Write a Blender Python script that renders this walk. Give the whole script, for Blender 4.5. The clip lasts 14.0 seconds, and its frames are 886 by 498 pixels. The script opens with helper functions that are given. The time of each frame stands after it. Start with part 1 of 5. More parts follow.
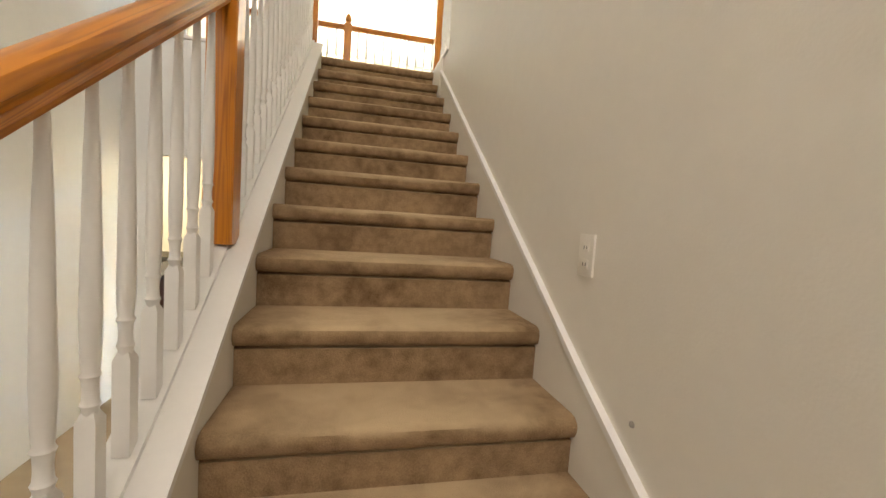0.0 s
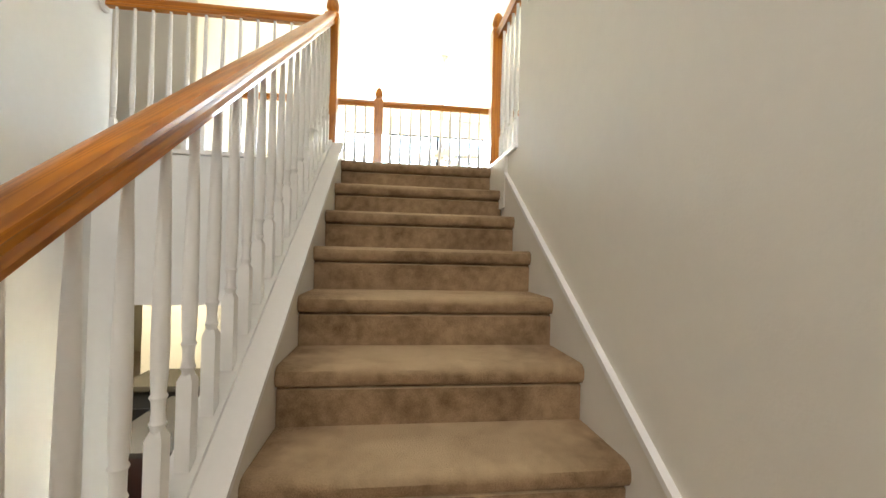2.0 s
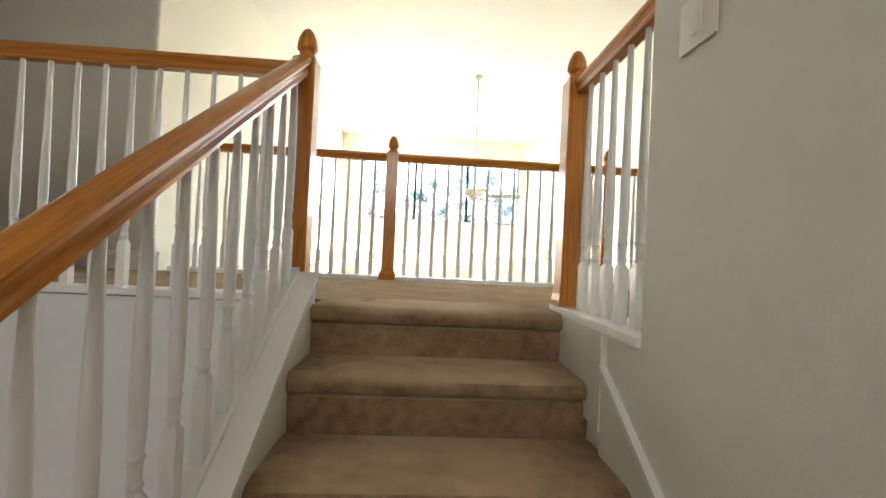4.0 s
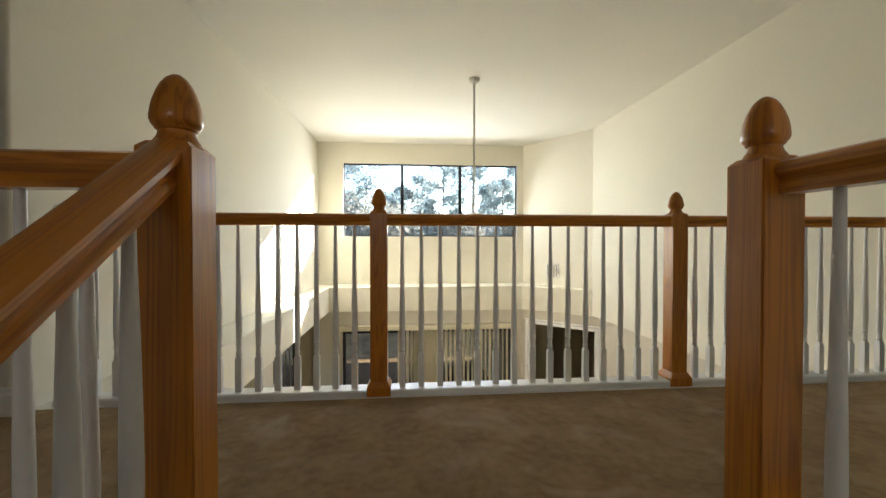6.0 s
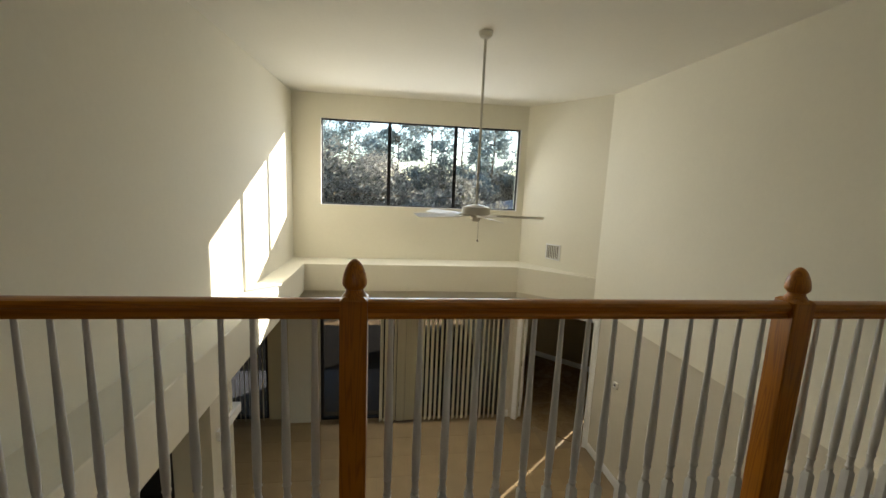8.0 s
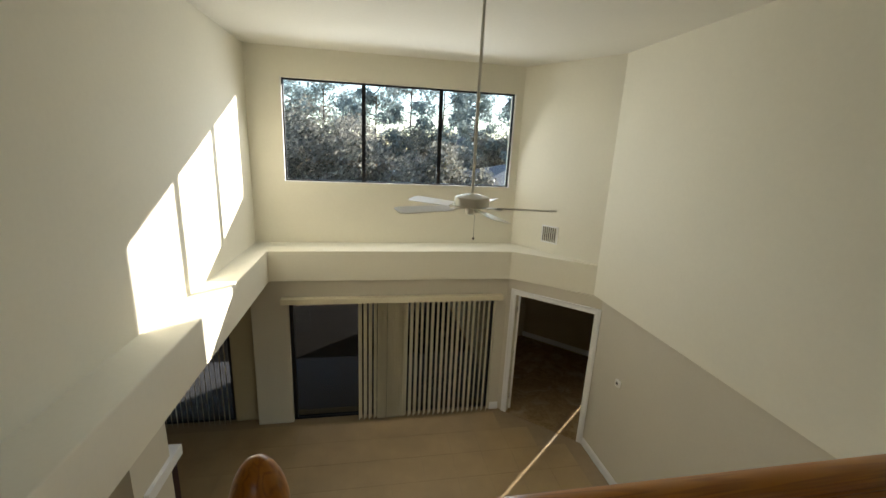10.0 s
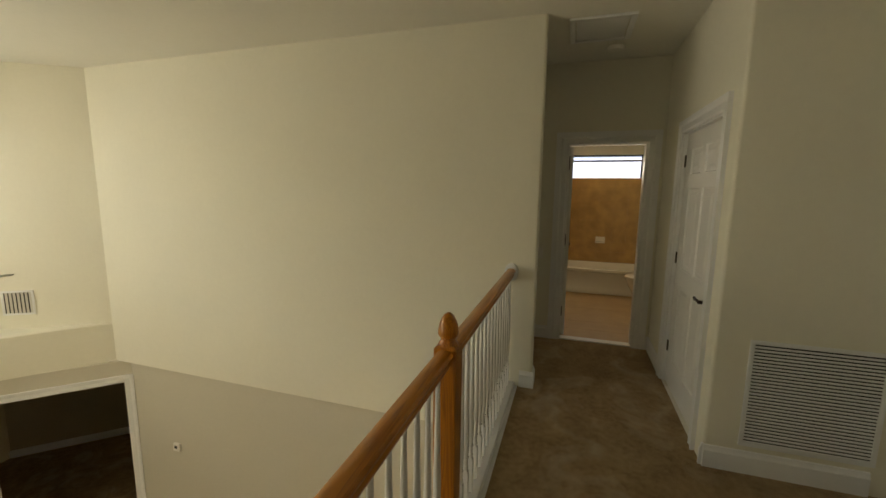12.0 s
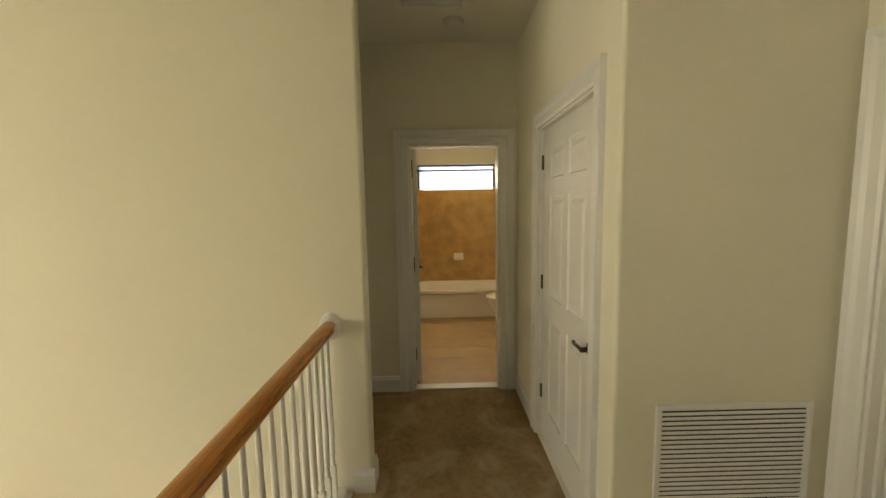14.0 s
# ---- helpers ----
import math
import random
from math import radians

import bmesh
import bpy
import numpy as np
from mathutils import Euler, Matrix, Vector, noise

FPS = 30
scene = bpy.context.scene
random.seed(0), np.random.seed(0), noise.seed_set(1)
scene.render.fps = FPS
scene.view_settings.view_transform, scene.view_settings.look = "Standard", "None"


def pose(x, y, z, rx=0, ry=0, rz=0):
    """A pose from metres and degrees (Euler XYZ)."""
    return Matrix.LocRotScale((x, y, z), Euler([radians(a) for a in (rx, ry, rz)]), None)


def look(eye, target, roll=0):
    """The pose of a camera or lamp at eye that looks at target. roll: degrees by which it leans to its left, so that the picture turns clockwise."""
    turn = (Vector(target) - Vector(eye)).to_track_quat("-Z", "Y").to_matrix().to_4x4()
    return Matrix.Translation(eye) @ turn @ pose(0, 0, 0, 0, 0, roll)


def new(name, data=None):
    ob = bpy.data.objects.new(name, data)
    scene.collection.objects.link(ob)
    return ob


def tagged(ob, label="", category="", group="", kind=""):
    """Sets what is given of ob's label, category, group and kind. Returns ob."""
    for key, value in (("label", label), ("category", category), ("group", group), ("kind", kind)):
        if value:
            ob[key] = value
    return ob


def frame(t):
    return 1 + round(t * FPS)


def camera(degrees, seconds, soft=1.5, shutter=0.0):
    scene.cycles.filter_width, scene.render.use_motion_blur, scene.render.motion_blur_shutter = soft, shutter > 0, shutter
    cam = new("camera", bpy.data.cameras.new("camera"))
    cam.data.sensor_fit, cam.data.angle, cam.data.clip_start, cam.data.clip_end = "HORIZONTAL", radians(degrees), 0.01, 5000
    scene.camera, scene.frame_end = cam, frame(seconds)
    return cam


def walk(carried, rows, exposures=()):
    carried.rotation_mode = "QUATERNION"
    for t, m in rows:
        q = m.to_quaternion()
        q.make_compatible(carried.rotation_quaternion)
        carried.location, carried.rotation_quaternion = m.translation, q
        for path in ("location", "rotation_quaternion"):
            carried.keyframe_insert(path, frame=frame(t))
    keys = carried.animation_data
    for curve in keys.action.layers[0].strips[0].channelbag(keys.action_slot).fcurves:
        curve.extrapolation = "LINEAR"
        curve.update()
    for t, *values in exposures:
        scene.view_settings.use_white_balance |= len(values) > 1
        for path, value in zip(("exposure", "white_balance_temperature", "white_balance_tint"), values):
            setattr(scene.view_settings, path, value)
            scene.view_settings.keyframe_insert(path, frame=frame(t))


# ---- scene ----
cam = camera(95.5, 14.0)
EXPOSURES = [(0.0, 5.02, 6900, 13), (1.5, 5.02, 6500, 11), (3.0, 4.72, 6300, 11), (3.7, 4.37, 6250, 11), (5.6, 2.78, 6500, 11), (6.0, 2.63, 6500, 12), (6.5, 2.28, 6500, 12), (7.2, 1.91, 6700, 11), (7.7, 1.73, 6800, 11),
             (9.8, 1.65, 6600, 10), (11.0, 1.58, 7000, 9), (11.7, 1.5, 7700, 8), (12.1, 2.1, 8000, 7), (12.6, 2.4, 8300, 7), (13.2, 2.78, 8600, 7), (14.0, 2.8, 8600, 7)]
PATH = [
    (0, (0.327, -3.629, -1.325), (0.769, -1.683, -1.459), 3.7),
    (0.5, (0.294, -3.344, -1.125), (0.58, -1.366, -1.2), 2.9),
    (1, (0.313, -3.083, -0.93), (0.616, -1.107, -0.953), 1.8),
    (1.5, (0.345, -2.832, -0.756), (0.575, -0.845, -0.768), 2.3),
    (2, (0.341, -2.569, -0.576), (0.586, -0.584, -0.551), 1.4),
    (2.5, (0.371, -2.285, -0.376), (0.592, -0.298, -0.343), 2.5),
    (3, (0.365, -2.011, -0.178), (0.545, -0.019, -0.167), 2.2),
    (3.5, (0.402, -1.755, 0.027), (0.502, 0.242, 0.058), 3.0),
    (5.8, (0.324, -0.728, 0.747), (0.519, 1.262, 0.713), 0.7),
    (6, (0.306, -0.626, 0.8), (0.484, 1.365, 0.771), 0.0),
    (6.5, (0.314, -0.412, 0.963), (0.513, 1.577, 0.909), -0.1),
    (7, (0.291, -0.168, 1.091), (0.428, 1.824, 0.978), 1.7),
    (7.5, (0.268, 0.007, 1.228), (0.469, 1.986, 1.017), 1.85),
    (9.8, (0.317, 1.003, 1.513), (0.642, 2.903, 0.982), 3.3),
    (10, (0.31, 1.047, 1.509), (0.666, 2.954, 1.022), 2.7),
    (10.5, (0.286, 1.166, 1.513), (0.935, 3.012, 1.1), 1.4),
    (11, (0.315, 1.205, 1.54), (1.406, 2.842, 1.182), 1.1),
    (11.5, (0.382, 1.178, 1.539), (1.974, 2.35, 1.241), 1.2),
    (12, (0.424, 1.117, 1.548), (2.309, 1.719, 1.257), 0.7),
    (12.5, (0.524, 1.076, 1.546), (2.491, 1.264, 1.238), 0.6),
    (13, (0.78, 1.01, 1.539), (2.761, 1.081, 1.28), -0.9),
    (13.5, (1.063, 0.973, 1.539), (3.043, 1.018, 1.262), -0.2),
    (14, (1.467, 0.982, 1.534), (3.455, 0.951, 1.319), -1.0),
]
walk(cam, [(t, look(eye, target, roll)) for t, eye, target, roll in PATH], EXPOSURES)

# sun, sky, large lights
SUN = (1.0, 0.83, 0.42)
world = bpy.data.worlds.new("world")
scene.world = world
world.use_nodes = True
wn = world.node_tree.nodes
sky = wn.new("ShaderNodeTexSky")
sky.sky_type = "NISHITA"
sky.sun_disc = False
sky.dust_density = 0.2
sky.ozone_density = 1.5
sky.altitude = 300
sky.sun_elevation = math.atan2(SUN[2], math.hypot(SUN[0], SUN[1]))
sky.sun_rotation = math.atan2(SUN[0], SUN[1])
world.node_tree.links.new(sky.outputs[0], wn["Background"].inputs[0])
wn["Background"].inputs[1].default_value = 0.15

def lamp(name, kind, m, energy, color, size=None, size_y=None, angle=None):
    data = bpy.data.lights.new(name, kind)
    data.energy, data.color = energy, color
    if kind == "AREA":
        data.shape, data.size, data.size_y = "RECTANGLE", size, size_y
    if angle is not None:
        data.angle = angle
    ob = new(name, data)
    ob.matrix_world = m
    return ob

lamp("sun", "SUN", look((20 * SUN[0], 20 * SUN[1], 20 * SUN[2]), (0, 0, 0)), 5.0, (1.0, 0.95, 0.87), angle=radians(0.5))
lamp("clerestory_daylight", "AREA", look((0.8, 7.33, 1.65), (0.8, 0, -0.6)), 12.5, (0.93, 0.97, 1.0), 3.3, 1.35)
lamp("slider_daylight", "AREA", look((0.7, 6.78, -1.9), (0.7, 0, -2.2)), 1.0, (1.0, 0.95, 0.84), 3.1, 1.9)
# added fill for the stairs; no window stands behind it
lamp("foyer_fill", "AREA", look((-0.1, -6.2, 2.2), (0.1, -1.0, -1.0)), 3.4, (1.0, 0.91, 0.83), 2.2, 1.2)
# added fill from the windowless west side, lifting the lower rooms
lamp("west_room_fill", "AREA", look((-6.0, 3.0, -1.6), (0, 3.0, -1.9)), 0.15, (1.0, 0.90, 0.70), 2.0, 1.6)
lamp("bath_daylight", "AREA", look((7.5, 0.66, 1.95), (5, 0.66, 0.4)), 1.3, (1.0, 0.88, 0.68), 1.1, 0.36)

# added warm fill to brighten the cream kitchen wall; no fixture seen
lamp("kitchen_fill", "AREA", look((-2.1, 1.3, -0.48), (-2.1, 1.3, -3)), 2.0, (1.0, 0.86, 0.62), 0.6, 0.6)

# materials
def material(name, color, rough=0.6, metal=0.0, vary=0.0, scale=4.0, bump=0.0, bump_scale=60.0, fine=0.0, spec=0.5, coat=0.0):
    """A principled surface with large and fine variation and a fine relief."""
    m = bpy.data.materials.new(name)
    m.use_nodes = True
    nt = m.node_tree
    b = nt.nodes["Principled BSDF"]
    b.inputs["Base Color"].default_value = (*color, 1)
    b.inputs["Roughness"].default_value = rough
    b.inputs["Metallic"].default_value = metal
    b.inputs["Specular IOR Level"].default_value = spec
    b.inputs["Coat Weight"].default_value = coat
    b.inputs["Coat Roughness"].default_value = 0.12
    tc = nt.nodes.new("ShaderNodeTexCoord")
    geo = nt.nodes.new("ShaderNodeNewGeometry")
    if vary or fine:
        n1 = nt.nodes.new("ShaderNodeTexNoise")
        n1.inputs["Scale"].default_value = scale
        n1.inputs["Detail"].default_value = 5
        n2 = nt.nodes.new("ShaderNodeTexNoise")
        n2.inputs["Scale"].default_value = scale * 22
        n2.inputs["Detail"].default_value = 2
        for n in (n1, n2):
            nt.links.new(geo.outputs["Position"], n.inputs["Vector"])
        r1 = nt.nodes.new("ShaderNodeMapRange")
        r1.inputs["From Min"].default_value, r1.inputs["From Max"].default_value = 0.3, 0.7
        r1.inputs["To Min"].default_value, r1.inputs["To Max"].default_value = 1 - vary, 1 + vary
        nt.links.new(n1.outputs["Fac"], r1.inputs["Value"])
        r2 = nt.nodes.new("ShaderNodeMapRange")
        r2.inputs["From Min"].default_value, r2.inputs["From Max"].default_value = 0.3, 0.7
        r2.inputs["To Min"].default_value, r2.inputs["To Max"].default_value = 1 - fine, 1 + fine
        nt.links.new(n2.outputs["Fac"], r2.inputs["Value"])
        mul = nt.nodes.new("ShaderNodeMath")
        mul.operation = "MULTIPLY"
        nt.links.new(r1.outputs[0], mul.inputs[0])
        nt.links.new(r2.outputs[0], mul.inputs[1])
        sc = nt.nodes.new("ShaderNodeVectorMath")
        sc.operation = "SCALE"
        sc.inputs[0].default_value = color
        nt.links.new(mul.outputs[0], sc.inputs["Scale"])
        nt.links.new(sc.outputs[0], b.inputs["Base Color"])
    if bump:
        n3 = nt.nodes.new("ShaderNodeTexNoise")
        n3.inputs["Scale"].default_value = bump_scale
        n3.inputs["Detail"].default_value = 3
        nt.links.new(geo.outputs["Position"], n3.inputs["Vector"])
        bp = nt.nodes.new("ShaderNodeBump")
        bp.inputs["Strength"].default_value = bump
        bp.inputs["Distance"].default_value = 0.004
        nt.links.new(n3.outputs["Fac"], bp.inputs["Height"])
        nt.links.new(bp.outputs[0], b.inputs["Normal"])
    return m

def wood(name, dark, light, axis_scale, rough=0.3, tilt=0.0):
    """Varnished oak with stretched growth bands; axis_scale stretches them along the piece, tilt leans them with a raked one."""
    m = bpy.data.materials.new(name)
    m.use_nodes = True
    nt = m.node_tree
    b = nt.nodes["Principled BSDF"]
    tc = nt.nodes.new("ShaderNodeNewGeometry")
    mp = nt.nodes.new("ShaderNodeMapping")
    mp.vector_type = "TEXTURE"
    mp.inputs["Rotation"].default_value = (tilt, 0, 0)
    mp.inputs["Scale"].default_value = [1 / v for v in axis_scale]
    nt.links.new(tc.outputs["Position"], mp.inputs["Vector"])
    n = nt.nodes.new("ShaderNodeTexNoise")
    n.inputs["Scale"].default_value = 1.0
    n.inputs["Detail"].default_value = 2
    n.inputs["Distortion"].default_value = 0.6
    nt.links.new(mp.outputs[0], n.inputs["Vector"])
    mul = nt.nodes.new("ShaderNodeMath")
    mul.operation = "MULTIPLY"
    mul.inputs[1].default_value = 52.0
    nt.links.new(n.outputs["Fac"], mul.inputs[0])
    sn = nt.nodes.new("ShaderNodeMath")
    sn.operation = "SINE"
    nt.links.new(mul.outputs[0], sn.inputs[0])
    ramp = nt.nodes.new("ShaderNodeValToRGB")
    ramp.color_ramp.elements[0].position = 0.02
    ramp.color_ramp.elements[0].color = (*dark, 1)
    ramp.color_ramp.elements[1].position = 0.62
    ramp.color_ramp.elements[1].color = (*light, 1)
    mr = nt.nodes.new("ShaderNodeMapRange")
    mr.inputs["From Min"].default_value = -1
    nt.links.new(sn.outputs[0], mr.inputs["Value"])
    n2 = nt.nodes.new("ShaderNodeTexNoise")
    n2.inputs["Scale"].default_value = 7.0
    n2.inputs["Detail"].default_value = 6
    nt.links.new(mp.outputs[0], n2.inputs["Vector"])
    mx = nt.nodes.new("ShaderNodeMath")
    mx.operation = "MULTIPLY_ADD"
    mx.inputs[1].default_value = 0.55
    nt.links.new(mr.outputs[0], mx.inputs[0])
    h = nt.nodes.new("ShaderNodeMath")
    h.operation = "MULTIPLY"
    h.inputs[1].default_value = 0.6
    nt.links.new(n2.outputs["Fac"], h.inputs[0])
    nt.links.new(h.outputs[0], mx.inputs[2])
    nt.links.new(mx.outputs[0], ramp.inputs["Fac"])
    nt.links.new(ramp.outputs[0], b.inputs["Base Color"])
    b.inputs["Roughness"].default_value = rough
    b.inputs["Coat Weight"].default_value = 0.4
    b.inputs["Coat Roughness"].default_value = 0.1
    bp = nt.nodes.new("ShaderNodeBump")
    bp.inputs["Strength"].default_value = 0.08
    bp.inputs["Distance"].default_value = 0.002
    nt.links.new(n2.outputs["Fac"], bp.inputs["Height"])
    nt.links.new(bp.outputs[0], b.inputs["Normal"])
    return m

def glass(name, tint=(0.95, 0.97, 0.97), rough=0.0):
    m = bpy.data.materials.new(name)
    m.use_nodes = True
    nt = m.node_tree
    out = nt.nodes["Material Output"]
    nt.nodes.remove(nt.nodes["Principled BSDF"])
    tr = nt.nodes.new("ShaderNodeBsdfTransparent")
    tr.inputs[0].default_value = (*tint, 1)
    gl = nt.nodes.new("ShaderNodeBsdfGlossy")
    gl.inputs["Roughness"].default_value = rough
    fr = nt.nodes.new("ShaderNodeFresnel")
    fr.inputs["IOR"].default_value = 1.45
    mix = nt.nodes.new("ShaderNodeMixShader")
    nt.links.new(fr.outputs[0], mix.inputs[0])
    nt.links.new(tr.outputs[0], mix.inputs[1])
    nt.links.new(gl.outputs[0], mix.inputs[2])
    nt.links.new(mix.outputs[0], out.inputs[0])
    return m

CREAM = material("cream_wall_paint", (0.78, 0.75, 0.63), 0.75, vary=0.015, scale=1.2, bump=0.25, bump_scale=140, fine=0.01)
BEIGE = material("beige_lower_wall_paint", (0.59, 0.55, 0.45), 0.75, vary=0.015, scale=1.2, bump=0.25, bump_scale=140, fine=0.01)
STAIRWALL = material("warm_white_stair_paint", (0.74, 0.71, 0.64), 0.7, vary=0.015, scale=1.0, bump=0.12, bump_scale=140, fine=0.01)
COOLWALL = material("cool_white_paint", (0.74, 0.755, 0.76), 0.7, vary=0.02, scale=1.0, bump=0.12, bump_scale=140, fine=0.01)
# tan of the bedroom walls, also painted shade on the west room wall
TAN_AND_SHADE = material("tan_paint_and_shade", (0.42, 0.35, 0.22), 0.8, vary=0.03, scale=1.2, bump=0.25, bump_scale=140, fine=0.01)
CEIL = material("ceiling_paint", (0.80, 0.78, 0.70), 0.85, vary=0.015, scale=1.0, bump=0.4, bump_scale=90, fine=0.01)
TRIM = material("white_gloss_trim", (0.80, 0.80, 0.79), 0.32, vary=0.02, scale=3, fine=0.01)
DOORPAINT = material("white_door_paint", (0.78, 0.77, 0.74), 0.4, vary=0.02, scale=3, fine=0.01)
OAK_V = wood("oak_vertical", (0.30, 0.086, 0.007), (0.54, 0.195, 0.013), (22, 22, 0.9))
OAK_Y = wood("oak_along_stair", (0.30, 0.086, 0.007), (0.54, 0.195, 0.013), (22, 0.9, 22))
OAK_X = wood("oak_along_gallery", (0.30, 0.086, 0.007), (0.54, 0.195, 0.013), (0.9, 22, 22))
OAK_RAKE = wood("oak_along_rake", (0.30, 0.086, 0.007), (0.54, 0.195, 0.013), (22, 0.9, 22), tilt=math.atan2(0.185, 0.2655))
BLACKMETAL = material("black_window_metal", (0.012, 0.012, 0.014), 0.4, metal=0.3)
BRONZE = material("dark_bronze", (0.05, 0.035, 0.025), 0.35, metal=0.8)
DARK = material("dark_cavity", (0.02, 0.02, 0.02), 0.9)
GLASS = glass("clear_glass")
SMOKED = glass("tinted_glass", (0.60, 0.60, 0.60))
BLIND = material("cream_vinyl_blind", (0.68, 0.62, 0.46), 0.5, vary=0.03, scale=3)
PORCELAIN = material("white_porcelain", (0.78, 0.72, 0.62), 0.12, spec=0.6)
FANWHITE = material("cream_fan_enamel", (0.66, 0.64, 0.56), 0.35, vary=0.02, scale=5)
BLACKSTONE = material("dark_stone_counter", (0.012, 0.010, 0.009), 0.6, vary=0.2, scale=20)
GRAYTOP = material("warm_grey_laminate", (0.075, 0.068, 0.052), 0.8, vary=0.05, scale=8, spec=0.2)
REDBOX = material("dark_mahogany", (0.035, 0.008, 0.005), 0.6, vary=0.2, scale=6)
YELLOWPLASTIC = material("cream_plastic_plate", (0.80, 0.77, 0.70), 0.35)

def carpet(name, a, b_, worn_lit=None, scuff=0.0):
    """Cut-pile carpet: mottled nap and fine tufts; a stair's pale colour stands for pile trodden flat along its middle
    and for top light painted on treads; scuff: pale brushed streaks.
    """
    m = bpy.data.materials.new(name)
    m.use_nodes = True
    nt = m.node_tree
    b = nt.nodes["Principled BSDF"]
    geo = nt.nodes.new("ShaderNodeNewGeometry")
    big = nt.nodes.new("ShaderNodeTexNoise")
    big.inputs["Scale"].default_value = 5.5
    big.inputs["Detail"].default_value = 5
    big.inputs["Distortion"].default_value = 0.5
    mid = nt.nodes.new("ShaderNodeTexNoise")
    mid.inputs["Scale"].default_value = 24
    mid.inputs["Detail"].default_value = 4
    tuft = nt.nodes.new("ShaderNodeTexNoise")
    tuft.inputs["Scale"].default_value = 260
    tuft.inputs["Detail"].default_value = 2
    for n in (big, mid, tuft):
        nt.links.new(geo.outputs["Position"], n.inputs["Vector"])
    add = nt.nodes.new("ShaderNodeMath")
    add.operation = "ADD"
    nt.links.new(big.outputs["Fac"], add.inputs[0])
    soft_ = nt.nodes.new("ShaderNodeMath")
    soft_.operation = "MULTIPLY"
    soft_.inputs[1].default_value = 0.85
    nt.links.new(mid.outputs["Fac"], soft_.inputs[0])
    nt.links.new(soft_.outputs[0], add.inputs[1])
    t2 = nt.nodes.new("ShaderNodeMath")
    t2.operation = "MULTIPLY_ADD"
    t2.inputs[1].default_value = 0.5
    nt.links.new(tuft.outputs["Fac"], t2.inputs[0])
    nt.links.new(add.outputs[0], t2.inputs[2])
    mr = nt.nodes.new("ShaderNodeMapRange")
    mr.inputs["From Min"].default_value, mr.inputs["From Max"].default_value = 0.82, 1.50
    nt.links.new(t2.outputs[0], mr.inputs["Value"])
    mix = nt.nodes.new("ShaderNodeValToRGB")
    mix.color_ramp.elements[0].color = (*a, 1)
    mix.color_ramp.elements[1].color = (*b_, 1)
    nt.links.new(mr.outputs[0], mix.inputs["Fac"])
    colour = mix.outputs[0]
    def maths(op, x, y=None):
        nd = nt.nodes.new("ShaderNodeMath")
        nd.operation = op
        nd.use_clamp = op == "MULTIPLY"
        for socket, v in zip(nd.inputs, (x, y)):
            if isinstance(v, (int, float)):
                socket.default_value = v
            elif v is not None:
                nt.links.new(v, socket)
        return nd.outputs[0]
    def blend(fac, pale):
        mx = nt.nodes.new("ShaderNodeMix")
        mx.data_type = "RGBA"
        nt.links.new(fac, mx.inputs[0])
        nt.links.new(colour, mx.inputs[6])
        mx.inputs[7].default_value = (*pale, 1)
        return mx.outputs[2]
    if worn_lit:
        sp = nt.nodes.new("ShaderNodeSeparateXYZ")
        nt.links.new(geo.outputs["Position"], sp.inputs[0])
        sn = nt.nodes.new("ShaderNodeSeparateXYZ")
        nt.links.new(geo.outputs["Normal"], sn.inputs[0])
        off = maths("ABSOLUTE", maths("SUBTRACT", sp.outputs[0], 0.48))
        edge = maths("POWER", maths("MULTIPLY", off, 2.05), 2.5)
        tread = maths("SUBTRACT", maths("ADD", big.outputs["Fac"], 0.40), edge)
        # upward normal weights the mix: light from above painted onto the treads
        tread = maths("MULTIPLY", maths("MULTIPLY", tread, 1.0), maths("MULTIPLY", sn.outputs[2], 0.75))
        colour = blend(tread, worn_lit)
    if scuff:
        st = nt.nodes.new("ShaderNodeTexNoise")
        st.inputs["Scale"].default_value = 2.6
        st.inputs["Detail"].default_value = 7
        st.inputs["Distortion"].default_value = 1.4
        nt.links.new(geo.outputs["Position"], st.inputs["Vector"])
        sr_ = nt.nodes.new("ShaderNodeMapRange")
        sr_.inputs["From Min"].default_value, sr_.inputs["From Max"].default_value = 0.54, 0.72
        sr_.inputs["To Max"].default_value = scuff
        nt.links.new(st.outputs["Fac"], sr_.inputs["Value"])
        colour = blend(sr_.outputs[0], (0.50, 0.42, 0.30))
    nt.links.new(colour, b.inputs["Base Color"])
    b.inputs["Roughness"].default_value = 0.95
    b.inputs["Specular IOR Level"].default_value = 0.1
    b.inputs["Sheen Weight"].default_value = 0.3
    b.inputs["Sheen Tint"].default_value = (0.8, 0.6, 0.4, 1)
    b.inputs["Sheen Roughness"].default_value = 0.4
    bp = nt.nodes.new("ShaderNodeBump")
    bp.inputs["Strength"].default_value = 0.7
    bp.inputs["Distance"].default_value = 0.006
    nt.links.new(tuft.outputs["Fac"], bp.inputs["Height"])
    nt.links.new(bp.outputs[0], b.inputs["Normal"])
    return m

CARPET = carpet("tan_carpet", (0.205, 0.132, 0.062), (0.40, 0.285, 0.152), scuff=0.55)
STAIRCARPET = carpet("tan_stair_carpet", (0.145, 0.090, 0.046), (0.38, 0.262, 0.150), worn_lit=(0.58, 0.455, 0.290))
TILE = material("beige_floor_tile", (0.37, 0.265, 0.14), 0.33, vary=0.08, scale=3, bump=0.05, fine=0.03)
GROUT = material("tan_grout", (0.33, 0.25, 0.155), 0.9, vary=0.05, scale=9)
BATHTILE = material("ochre_stone_tile", (0.47, 0.285, 0.105), 0.35, vary=0.20, scale=6, bump=0.05, fine=0.08)
